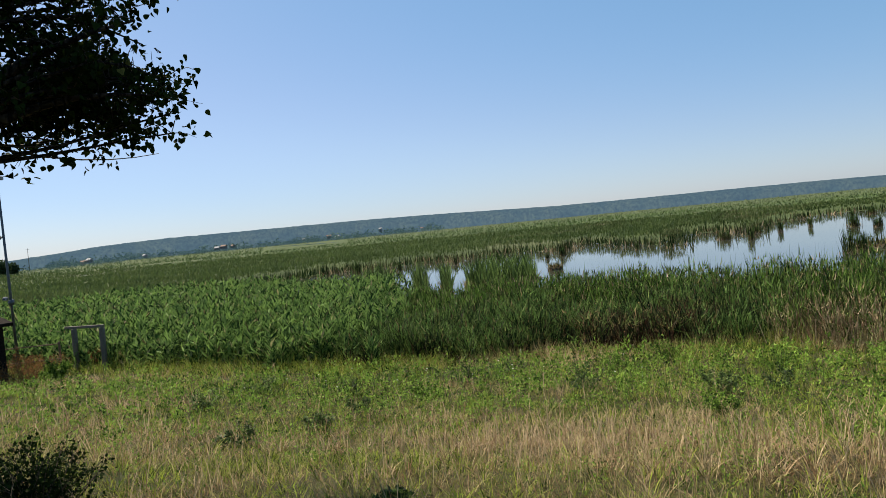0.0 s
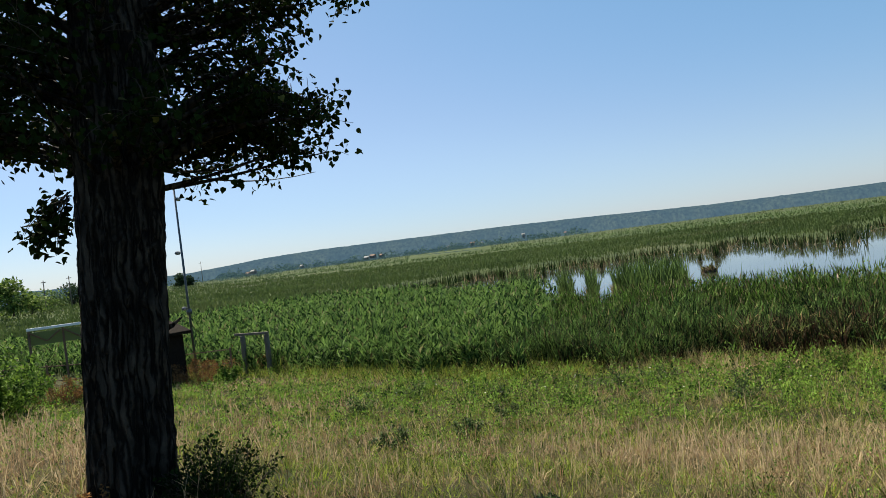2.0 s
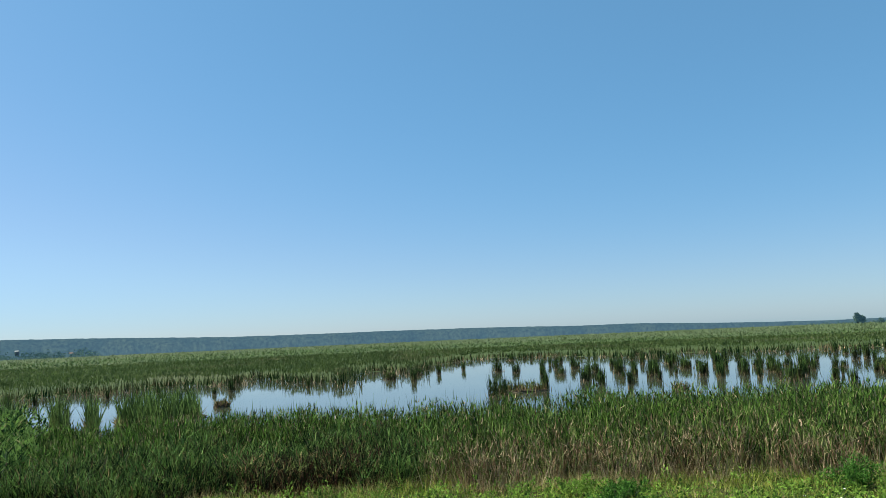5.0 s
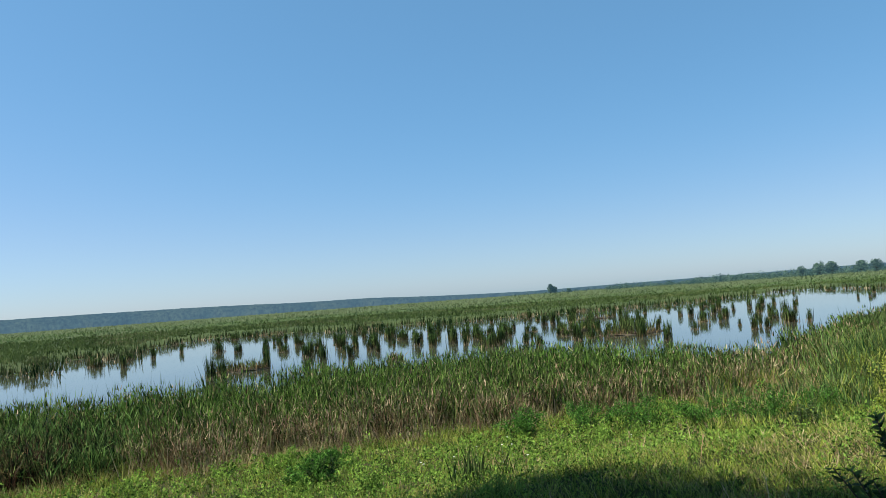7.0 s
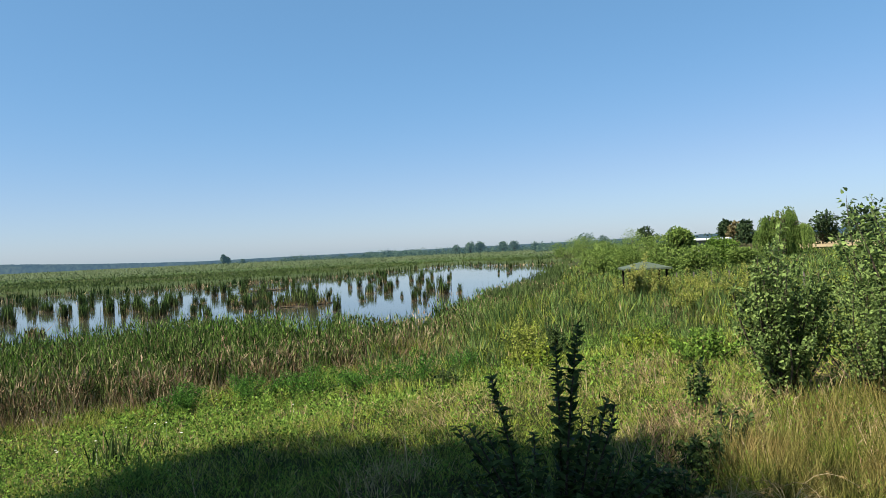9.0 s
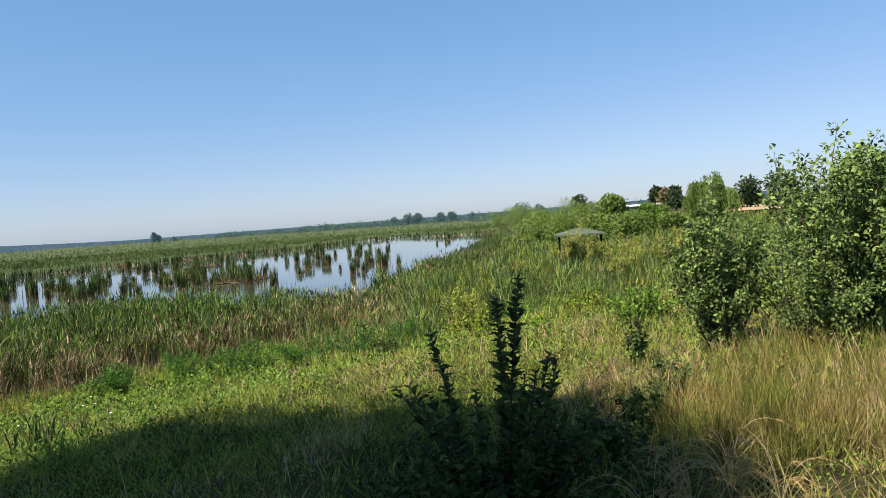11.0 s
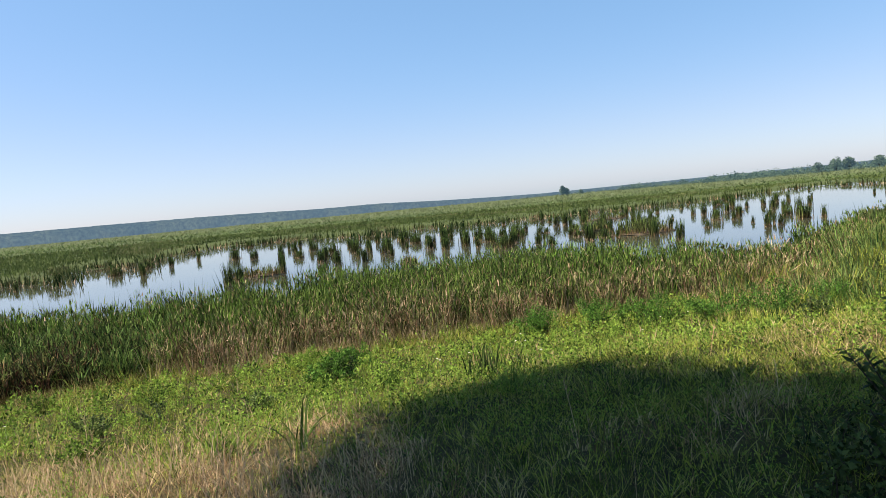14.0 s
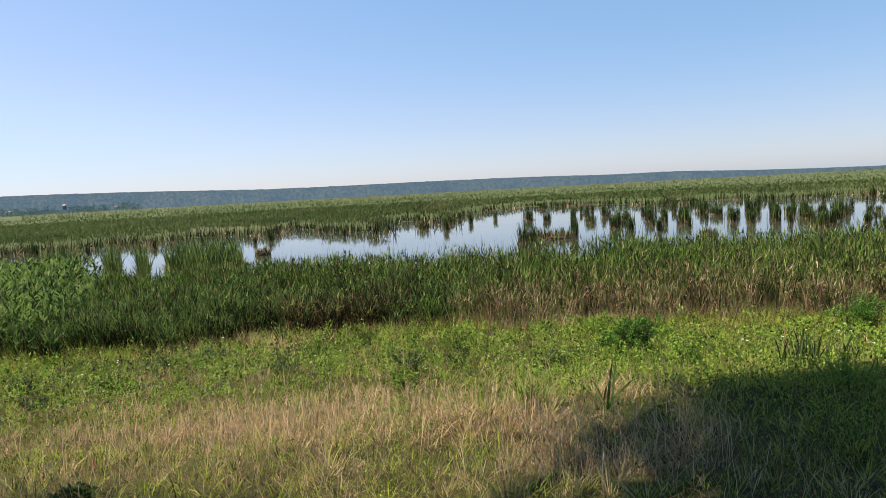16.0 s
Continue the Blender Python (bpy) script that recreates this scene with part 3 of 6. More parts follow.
def curve_to(a, b, sag, n=7, r=rng):
    t = np.linspace(0, 1, n)[:, None]
    a, b = np.asarray(a, float), np.asarray(b, float)
    side = r.normal(size=3) * 0.06 * np.linalg.norm(b - a)
    return a + (b - a) * t + np.array([0, 0, sag]) * (t * (1 - t)) * 4 + side * np.sin(t * np.pi)


def poplar():
    r = np.random.default_rng(11)
    base = spot(-3.75, 5.02)
    tree = thing("poplar_tree", "old poplar with furrowed dark trunk and dense low crown", "tree", base)
    axis = [(-0.02, 0, -0.25), (0.0, 0.0, 0.1), (0.03, 0.02, 0.8), (0.10, 0.06, 1.9), (0.17, 0.11, 3.0), (0.25, 0.15, 4.5), (0.5, 0.6, 6.2), (0.9, 1.7, 8.6), (1.3, 2.9, 11.0), (1.5, 3.5, 13.4)]
    rad = [0.41, 0.352, 0.33, 0.333, 0.35, 0.31, 0.24, 0.16, 0.08, 0.02]
    part("trunk", bark_trunk(axis, rad), tree, "furrowed grey-brown bark in shade")
    ax, rad = np.array(axis), np.array(rad)

    def spine(z):
        return np.array([np.interp(z, ax[:, 2], ax[:, k]) for k in range(3)]), float(np.interp(z, ax[:, 2], rad))

    def reach(z):
        return np.interp(z, [2.5, 3.0, 4.2, 5.5, 7.0], [1.35, 1.75, 1.72, 1.8, 2.0])

    crown, twigs, tips = Bits(), [], []
    for k in range(46):
        z1 = 2.85 + 2.1 * r.uniform() ** 1.1
        az = r.uniform(0, 2 * math.pi)
        out = reach(z1) * math.sqrt(r.uniform(0.12, 1.0))
        z0 = max(2.5, z1 - out * r.uniform(0.25, 0.6))
        start, rr = spine(z0)
        tips.append((start, np.array([start[0] + out * math.cos(az), start[1] + out * math.sin(az), z1]), rr, k < 26))
    for end in ((1.45, 1.45, 2.95), (1.15, 1.2, 2.80), (1.65, 1.50, 3.25), (1.3, 1.35, 3.1), (0.95, 1.0, 2.72), (1.55, 1.25, 3.0), (1.75, 1.45, 3.5), (1.5, 1.7, 3.3), (0.8, 1.3, 2.85), (-1.5, -0.6, 3.0), (-1.2, -1.0, 3.1), (-1.7, -0.9, 3.3)):
        start, rr = spine(2.75)
        tips.append((start, start + (np.array(end) - start) * 0.72, rr, False))
    for centre, size, n in (((1.36, 1.0, 3.05), (0.52, 0.50, 0.36), 20), ((0.9, 0.9, 3.6), (0.75, 0.65, 0.5), 14), ((1.45, 1.0, 4.15), (0.66, 0.50, 0.32), 20), ((-1.05, -0.7, 3.65), (0.85, 0.65, 0.55), 28),
                            ((-0.85, -0.55, 3.1), (0.5, 0.45, 0.22), 9), ((-0.4, -0.5, 4.4), (0.8, 0.6, 0.4), 28)):
        for _ in range(n):
            q = r.normal(size=3)
            q *= r.uniform(0.2, 1.0) ** 0.5 / np.linalg.norm(q)
            start, rr = spine(centre[2] - r.uniform(0.2, 0.6))
            tips.append((start, np.array(centre) + q * size, rr, False))
    # unseen high crown, added and shaped to cast the shade on the bank
    for k in range(136):
        cx, cy, rx, ry = ((1.75, 6.9, 1.0, 1.1), (1.45, 5.2, 0.9, 1.4), (1.15, 2.85, 1.15, 1.05), (-0.7, 2.3, 1.1, 1.1), (-0.4, 1.9, 0.7, 0.7))[(0, 1, 2, 3, 2, 1, 0, 2, 4, 3, 2)[k % 11]]
        az, q = r.uniform(0, 2 * math.pi), math.sqrt(r.uniform(0.0, 1))
        # every other tip hangs lower on the same sun line, deepening that shade
        drop = 3.5 * (k % 2)
        end = np.array([cx + rx * q * math.cos(az) + 0.614 * drop, cy + ry * q * math.sin(az) - 0.572 * drop, 13.0 - drop + r.uniform(-1.0, 1.0)])
        start, rr = spine(r.uniform(6.5, 8.0) if drop else r.uniform(8.0, 11.5))
        tips.append((start, end, rr, k % 3 == 0))
    for start, end, rr, thick in tips:
        way = curve_to(start, end, 0.10 * np.linalg.norm(end - start), 7, r)
        size = np.linalg.norm(end - start)
        r0 = min(rr * 0.5, 0.02 + 0.026 * size) if thick else 0.008 + 0.008 * size
        part("limb", tube_mesh("limb", [(way, np.linspace(r0, 0.006, 7))], BARK, 7), tree)
        low = end[2] < 6.5
        for _ in range((6 if end[2] > 3.5 else 7) if low else 8):
            t = r.uniform(0.5, 1.0)
            q = way[min(6, int(t * 6.99))]
            e = q + r.normal(size=3) * (0.17, 0.17, 0.14) * (1 if low else 1.6) + (0, 0, 0.05)
            e[2] = max(e[2], 2.45)
            twigs.append((curve_to(q, e, 0.04, 4, r), np.linspace(0.005, 0.002, 4)))
            m = 13 if low else 18
            u = r.uniform(0.2, 1.05, m)[:, None]
            pos = q + (e - q) * u + r.normal(size=(m, 3)) * (0.062 if low else 0.14)
            hang = r.normal(size=(m, 3)) * 0.8 + (0, 0, -0.75)
            length = r.uniform(0.042, 0.07, m) if low else r.uniform(0.16, 0.25, m)
            leaves(crown, pos, hang, length, length * r.uniform(0.8, 1.05, m), r.uniform(0, 1, m), (r.uniform(0, 1, m) > 0.985) * 0.6, low, r)
    # the little leafy spray that hangs from the trunk, and bare twigs
    for _ in range(15):
        q = np.array([-0.28, 0.0, 2.55]) + r.normal(size=3) * 0.03
        e = np.array([-0.48, -0.02, 2.30]) + r.normal(size=3) * (0.12, 0.10, 0.15)
        twigs.append((curve_to(q, e, 0.05, 5, r), np.linspace(0.007, 0.002, 5)))
        m = 17
        pos = q + (e - q) * r.uniform(0.35, 1.05, m)[:, None] + r.normal(size=(m, 3)) * 0.05
        length = r.uniform(0.05, 0.08, m)
        leaves(crown, pos, r.normal(size=(m, 3)) + (0, 0, -0.6), length, length * 0.9, r.uniform(0, 1, m), 0.0, True, r)
    for e in ((1.35, 1.30, 2.62), (0.95, 0.95, 2.85), (1.1, 0.7, 2.72)):
        twigs.append((curve_to((0.25, 0.2, 2.75), e, -0.08, 8, r), np.linspace(0.012, 0.003, 8)))
    part("twig", tube_mesh("twig", twigs, TWIG, 3), tree)
    part("crown", crown.mesh("crown", POPLAR), tree, "green triangular poplar leaves darkened as in shade, high ones added to shade the bank")
    part("broken_branch", tube_mesh("broken_branch", [(np.array([(0.28, 0.20, 1.38), (0.35, 0.25, 1.41), (0.42, 0.30, 1.47)]), [0.03, 0.022, 0.006])], BARK), tree)


poplar()


# ---------------------------------------------------------------- shrubs and single plants
def shrub(name, label, x, y, height, width, count, leaf, mat=SHRUB, tone=(0, 1), dry=0.0, stems=14, seed=1, category="shrub", full=False, flat=1.0, group=""):
    r = np.random.default_rng(seed)
    top = thing(name, label, category, spot(x, y), group)
    runs, bits = [], Bits()
    ends = []
    for _ in range(stems):
        a, d = r.uniform(0, 2 * math.pi), math.sqrt(r.uniform(0, 1)) * width / 2
        h = height * (0.55 + 0.45 * r.uniform()) * (1 - 0.45 * (2 * d / width) ** 2 * flat)
        e = np.array([d * math.cos(a), d * math.sin(a), h])
        way = curve_to((0.12 * e[0], 0.12 * e[1], -0.06), e, 0.05 * height, 6, r)
        runs.append((way, np.linspace(0.003 + 0.006 * height, 0.002, 6)))
        ends.append(way)
    for run in runs:
        part("stem", tube_mesh("stem", [run], TWIG, 4), top)
    per = count // stems
    for way in ends:
        t = r.uniform(0.12, 1.0, per) ** 0.8 * 5
        i = np.minimum(t.astype(int), 4)
        q = way[i] + (way[i + 1] - way[i]) * (t - i)[:, None]
        out = r.normal(size=(per, 3))
        out /= np.linalg.norm(out, axis=1)[:, None]
        spread = 0.03 * height + 0.105 * width * r.uniform(0.05, 1, per) ** 0.7
        pos = q + out * (spread * (1 - 0.14 * t))[:, None]
        pos[:, 2] = np.maximum(pos[:, 2], 0.02)
        L = leaf * r.uniform(0.6, 1.25, per)
        leaves(bits, pos, out + r.normal(size=(per, 3)) * 0.6 + (0, 0, 0.1), L, L * r.uniform(0.5, 0.75, per), r.uniform(*tone, per), np.clip(dry + r.normal(size=per) * 0.08 * (dry > 0), 0, 1), full, r)
    part("foliage", bits.mesh("foliage", mat), top)
    return top


# the dark poplar leaf colour gives this undergrowth the crown's shade
shrub("trunk_undergrowth", "leafy undergrowth at the foot of a poplar, darkened as in its shade", -2.98, 4.95, 0.72, 0.95, 3800, 0.034, POPLAR, (0, 1), stems=60, flat=1.1, seed=3, category="bush")
shrub("trunk_undergrowth", "low sprigs beside the poplar trunk, darkened as in its shade", -2.55, 4.45, 0.34, 0.8, 1300, 0.03, POPLAR, (0, 1), stems=24, seed=4, category="bush")
shrub("dead_brush", "rust-brown dry brush against a poplar trunk", -3.75, 4.5, 0.34, 0.6, 1500, 0.03, DEADBUSH, (0.2, 1), 0.9, stems=16, seed=5, category="brush")
shrub("green_bush", "bright green leafy bush on the bank", -14.0, 14.3, 1.95, 2.7, 5200, 0.10, WEED, (0.05, 1), stems=26, seed=6, category="bush")
shrub("green_bush", "bright green leafy bush beside another", -16.5, 14.4, 1.7, 2.8, 5200, 0.075, WEED, (0.1, 1), stems=24, seed=7, category="bush")
shrub("green_bush", "low green bush by the fence", -16.9, 17.6, 1.4, 3.0, 2600, 0.11, WEED, (0.1, 0.8), stems=20, seed=8, category="bush")
for k, (x, y, h, w) in enumerate(((-17.6, 19.0, 1.5, 1.8), (-16.0, 20.2, 1.4, 1.6), (-15.0, 21.4, 1.2, 1.4), (-18.6, 18.0, 1.5, 2.0), (-13.0, 23.2, 0.9, 1.2))):
    shrub("fence_weed", "tall leafy green weeds grown through the fence", x, y, h, w, 2200, 0.07, WEED, (0.05, 1), stems=20, seed=240 + k, category="weeds", group="weeds along the fence")
shrub("dead_brush", "rust-brown dead brush along a fence", -14.2, 23.6, 1.25, 3.0, 4600, 0.05, DEADBUSH, (0, 1), 0.95, stems=24, seed=9, category="brush")
shrub("dead_brush", "rust-brown dead brush inside a gate", -12.8, 26.1, 1.2, 0.9, 1500, 0.05, DEADBUSH, (0, 1), 0.95, stems=14, seed=10, category="brush")
shrub("dead_brush", "dark brown dry brush under the panel", -16.2, 19.0, 1.1, 1.7, 2600, 0.05, DEADBUSH, (0, 0.8), 0.9, stems=18, seed=12, category="brush")
shrub("leafy_bush", "rounded broad-leaved bush in full sun", 8.44, -1.62, 1.85, 1.0, 9000, 0.046, SHRUB, (0.1, 1), stems=48, seed=13, category="bush", full=True)
shrub("leafy_bush", "grey-green bush merging with its neighbour", 8.35, -2.45, 1.25, 1.3, 6600, 0.040, SHRUB, (0.2, 0.9), stems=30, seed=14, category="bush")
shrub("tall_bush", "tall dense bush with upright shoots", 9.0, -2.95, 2.3, 1.9, 12500, 0.058, SHRUB, (0.1, 1), stems=64, seed=15, category="bush", full=True, flat=0.6)
shrub("tall_bush", "tall dense bush on the bank", 8.6, -5.2, 3.3, 2.8, 9000, 0.065, SHRUB, (0.1, 1), stems=50, seed=16, category="bush", full=True)
shrub("yellow_bush", "yellow-green bush standing in reeds", 22.0, 3.75, 1.9, 1.7, 2600, 0.075, GRASS, (0.6, 1), 0.12, stems=18, seed=17, category="bush")
shrub("yellow_bush", "yellow-green bush beside a pavilion", 43.6, 1.25, 3.6, 2.7, 4600, 0.12, GRASS, (0.5, 1), 0.25, stems=18, seed=19, category="bush")
for k, (x, y, h, w) in enumerate(((41.0, -2.2, 2.1, 2.4), (38.0, -3.6, 1.8, 2.2), (44.5, -4.6, 2.2, 2.6), (35.5, -1.5, 1.6, 1.8), (46.5, -1.8, 2.2, 2.4), (39.5, 4.2, 1.5, 2.0), (44.6, -0.4, 2.1, 2.2), (45.0, 2.6, 1.9, 1.8))):
    shrub("yellow_bush", "yellow-green weedy bush in rank grass", x, y, h, w, 2200, 0.10, GRASS, (0.4, 1), 0.18, stems=16, seed=140 + k, category="bush", group="weedy bushes round the pavilion")
shrub("dark_bush", "small dark green bush in grass", 22.9, 3.0, 1.6, 1.0, 1500, 0.08, SHRUB, (0, 0.5), stems=14, seed=18, category="bush")
for k, (x, y, h, w) in enumerate(((0.26, 16.05, 0.62, 0.8), (2.4, 13.6, 0.6, 1.0), (-3.0, 9.6, 0.42, 0.6), (-1.8, 13.1, 0.4, 0.7), (-0.49, 4.6, 0.13, 0.22), (8.9, 11.0, 0.7, 0.7),
                                  (-2.3, 15.8, 0.45, 0.6), (5.6, 12.2, 0.5, 0.8), (11.6, 3.0, 0.6, 0.5), (7.7, -0.75, 0.55, 0.2))):
    shrub("weed_clump", "small dark green weed clump in grass", x, y, h, w, 520, 0.05, SHRUB, (0, 0.45), stems=10, seed=30 + k, category="weed", group="dark weeds on the bank")
shrub("leafy_mound", "bright green nettle-like growth at the reed edge", 10.4, 14.7, 0.6, 1.5, 2600, 0.05, WEED, (0.3, 1), stems=22, seed=51, category="weeds")
for k, (x, y, h, w) in enumerate(((16.4, 11.7, 0.75, 2.0), (17.5, 10.5, 0.95, 2.3), (18.3, 9.0, 0.9, 2.3), (18.6, 7.5, 0.85, 2.2), (18.6, 6.1, 0.95, 2.0), (20.8, 5.4, 0.8, 2.0), (8.9, 11.2, 0.6, 1.5), (10.9, 13.4, 0.5, 1.4))):
    shrub("leafy_mound", "bright green bramble mound in low grass", x, y, 1.15 * h, 0.95 * w, 3800, 0.05, NETTLE, (0.05, 1), stems=26, seed=52 + k, category="weeds", group="bramble mounds on the bank")


for k, (x, y, h, w) in enumerate(((14.6, 2.4, 0.7, 1.2), (16.8, 1.0, 0.8, 1.4), (19.4, 0.4, 0.9, 1.5), (13.2, -0.2, 0.6, 1.1), (23.4, 1.0, 1.0, 1.6), (26.0, 2.4, 1.1, 1.8), (12.4, 1.6, 0.5, 1.0), (29.0, 0.2, 1.3, 2.0), (11.0, -1.0, 0.55, 1.0))):
    shrub("meadow_weed", "leafy green weed clump in tall grass", x, y, h, w, 1500, 0.055, WEED if k % 3 else GRASS, (0.1, 1), stems=16, seed=170 + k, category="weeds", group="leafy weeds in the meadow")


def sapling():
    """Upright leafy shoots in the shade."""
    r = np.random.default_rng(21)
    top = thing("fruit_sapling", "dark leafy fruit sapling with upright shoots in shade", "sapling", spot(4.08, 0.03))
    o = np.array(top.location)
    foliage = Bits()
    shoots = [((4.06, 0.17, 2.66), (4.02, 0.34, 3.66), 60), ((4.08, 0.02, 2.66), (4.09, -0.10, 3.91), 78), ((4.07, 0.05, 2.66), (4.08, 0.015, 3.80), 66),
              ((4.09, -0.05, 2.66), (4.11, -0.22, 3.53), 46), ((4.06, 0.12, 2.66), (4.04, 0.14, 3.38), 44), ((4.1, -0.05, 2.66), (4.14, -0.43, 3.26), 40),
              ((4.05, 0.12, 2.66), (4.2, 0.30, 3.2), 36), ((4.1, 0.0, 2.66), (3.9, -0.18, 3.25), 40), ((4.1, 0.0, 2.66), (4.3, -0.3, 3.1), 36), ((4.0, 0.1, 2.66), (3.85, 0.2, 3.15), 36),
              ((4.1, -0.1, 2.66), (4.2, -0.62, 3.02), 30), ((4.0, 0.1, 2.66), (3.95, 0.45, 3.05), 34)]
    for k in range(40):
        g, h = r.uniform(0, 2 * math.pi), r.uniform(0.2, 0.85)
        shoots.append(((4.08, 0.03, 2.66), (4.08 + 0.42 * math.cos(g) * r.uniform(0.4, 1), 0.03 + 0.60 * math.sin(g) * r.uniform(0.4, 1), 2.66 + h), 30))
    for a, b, n in shoots:
        t = np.linspace(0, 1, 9)[:, None]
        way = (np.array(a) - o - (0, 0, 0.08)) * (1 - t) + (np.array(b) - o) * t + (r.normal(size=3) * (0.025, 0.025, 0)) * np.sin(t * math.pi)
        part("shoot", tube_mesh("shoot", [(way, np.linspace(0.011, 0.003, 9))], TWIG, 5), top)
        n = int(n * 2.3)
        t = np.linspace(0.12, 1.0, n) * 8
        i = np.minimum(t.astype(int), 7)
        q = way[i] + (way[i + 1] - way[i]) * (t - i)[:, None]
        a = np.arange(n) * 2.4 + r.uniform(0, 6)
        out = np.stack([np.cos(a), np.sin(a), np.full(n, 0.55)], 1) + r.normal(size=(n, 3)) * 0.45
        L = r.uniform(0.046, 0.078, n) * np.interp(t, [0, 6.5, 8], [1.0, 1.0, 0.7])
        leaves(foliage, q, out, L, L * 0.5, r.uniform(0, 0.45, n), 0.0, True, r)
    part("foliage", foliage.mesh("foliage", SHRUB), top, "glossy oval leaves up the shoots")


sapling()


for k, (x, y, h, w) in enumerate(((3.75, 0.55, 0.42, 0.55), (3.5, 0.3, 0.32, 0.5), (5.0, -0.55, 0.40, 0.3), (5.6, -0.75, 0.45, 0.28), (6.3, -0.95, 0.5, 0.3), (4.5, -0.75, 0.34, 0.4), (4.3, 0.45, 0.5, 0.5), (4.6, 0.1, 0.46, 0.5), (4.9, -0.2, 0.42, 0.45), (4.5, 0.75, 0.36, 0.5), (5.3, -0.35, 0.36, 0.4), (3.9, -0.35, 0.36, 0.4), (5.9, -0.6, 0.3, 0.3))):
    shrub("shade_weed", "dark upright weed in the shade beside a sapling", x, y, h, w, 420, 0.042, SHRUB, (0, 0.5), stems=9, seed=190 + k, category="weed", group="weeds round the sapling")


def drooping_grass(x, y, seed):
    """A tuft of ripe grass whose long panicles bow over."""
    r = np.random.default_rng(seed)
    top = thing("drooping_grass", "tuft of ripe grass with pale bowing seed heads", "grass", spot(x, y), "tufts of bowing grass")
    b = Bits()
    n = 60
    p = np.stack([r.normal(size=n) * 0.07, r.normal(size=n) * 0.07, np.full(n, -0.02)], 1)
    blades(b, p, r.uniform(0.2, 0.45, n), 0.006, r.uniform(0, 0.5, n), r.uniform(0.2, 1.0, n), r.uniform(0.1, 0.8, n), 0.3, 0.5, 4, None, r)
    part("leaves", b.mesh("leaves", GRASS), top)
    for _ in range(8):
        g, h = r.uniform(0, 2 * math.pi), r.uniform(0.34, 0.58)
        t = np.linspace(0, 1, 9)
        run = np.stack([np.cos(g) * 0.62 * h * t ** 2, np.sin(g) * 0.62 * h * t ** 2, h * (1.35 * t - 0.75 * t ** 3)], 1)
        head = Bits()
        i = np.repeat(np.arange(5, 9), 16)
        pos = run[i] + r.normal(size=(len(i), 3)) * 0.008
        leaves(head, pos, r.normal(size=(len(i), 3)) * 0.4 + (math.cos(g), math.sin(g), -0.5), r.uniform(0.012, 0.024, len(i)), 0.005, r.uniform(0.5, 1, len(i)), 1.0, False, r)
        stalk = part("stalk", tube_mesh("stalk", [(run, np.linspace(0.0022, 0.001, 9))], STRAW, 3), top)
        part("seed_head", head.mesh("seed_head", GOLD), stalk, "pale straw panicle")


for k, (x, y) in enumerate(((4.15, -0.85), (4.35, -1.05), (4.7, -1.1), (4.5, -0.8), (4.2, -1.25), (3.95, -0.65))):
    drooping_grass(x, y, 230 + k)


def blade_tuft(name, label, x, y, n, height, width, spread, tone, mat=REED, dry=(0.0, 0.1), bend=0.12, seed=1, category="plant", lean=0.22):
    r = np.random.default_rng(seed)
    top = thing(name, label, category, spot(x, y))
    b = Bits()
    p = np.stack([r.normal(size=n) * spread, r.normal(size=n) * spread, np.full(n, -0.03)], 1)
    blades(b, p, height * r.uniform(0.6, 1.1, n), width, r.uniform(0, lean, n), bend * r.uniform(0, 2, n), r.uniform(*tone, n), dry[0], dry[1], 4, None, r)
    part("leaves", b.mesh("leaves", mat), top)
    return top


for k, (x, y, h, w) in enumerate(((-5.2, 14.6, 0.45, 0.9), (-0.6, 14.6, 0.4, 0.8), (1.3, 17.2, 0.5, 1.0), (3.6, 16.0, 0.5, 0.9), (4.4, 12.0, 0.45, 0.8), (6.6, 14.6, 0.5, 1.0), (6.4, 10.2, 0.4, 0.8), (3.4, 9.4, 0.35, 0.7), (-2.2, 11.0, 0.35, 0.7), (8.0, 8.6, 0.35, 0.8), (-4.6, 17.2, 0.5, 1.0), (5.2, 17.4, 0.6, 1.0))):
    shrub("bank_weed", "leafy green weed clump in sunlit grass", x, y, h, w, 900, 0.045, WEED if k % 2 else SHRUB, (0.0, 0.8), stems=12, seed=210 + k, category="weed", group="leafy weeds on the bank")
blade_tuft("iris_tuft", "dark green sword-leaved iris tuft in low grass", 7.95, 6.3, 60, 0.55, 0.022, 0.13, (0, 0.4), RUSH, seed=61)
blade_tuft("iris_tuft", "sword-leaved iris tuft in low grass", 8.75, 6.25, 20, 0.5, 0.02, 0.14, (0, 0.5), RUSH, seed=62)
blade_tuft("broadleaf_reed", "young reed with broad arching leaves", 3.5, 4.55, 9, 0.6, 0.022, 0.04, (0.2, 0.6), REED, bend=0.4, seed=63, lean=0.5)
blade_tuft("milkweed", "pale green plant with long leaves", 3.25, 5.2, 60, 0.38, 0.020, 0.10, (0.2, 0.8), WEED, bend=0.3, seed=64, lean=0.6)
blade_tuft("milkweed", "pale green plant with long leaves", 5.6, 3.9, 40, 0.32, 0.018, 0.09, (0.2, 0.8), WEED, bend=0.3, seed=65, lean=0.6)
blade_tuft("reed_tuft", "dark tuft of cattail leaves in the meadow", 23.6, 3.0, 46, 1.3, 0.035, 0.22, (0, 0.5), RUSH, seed=67)


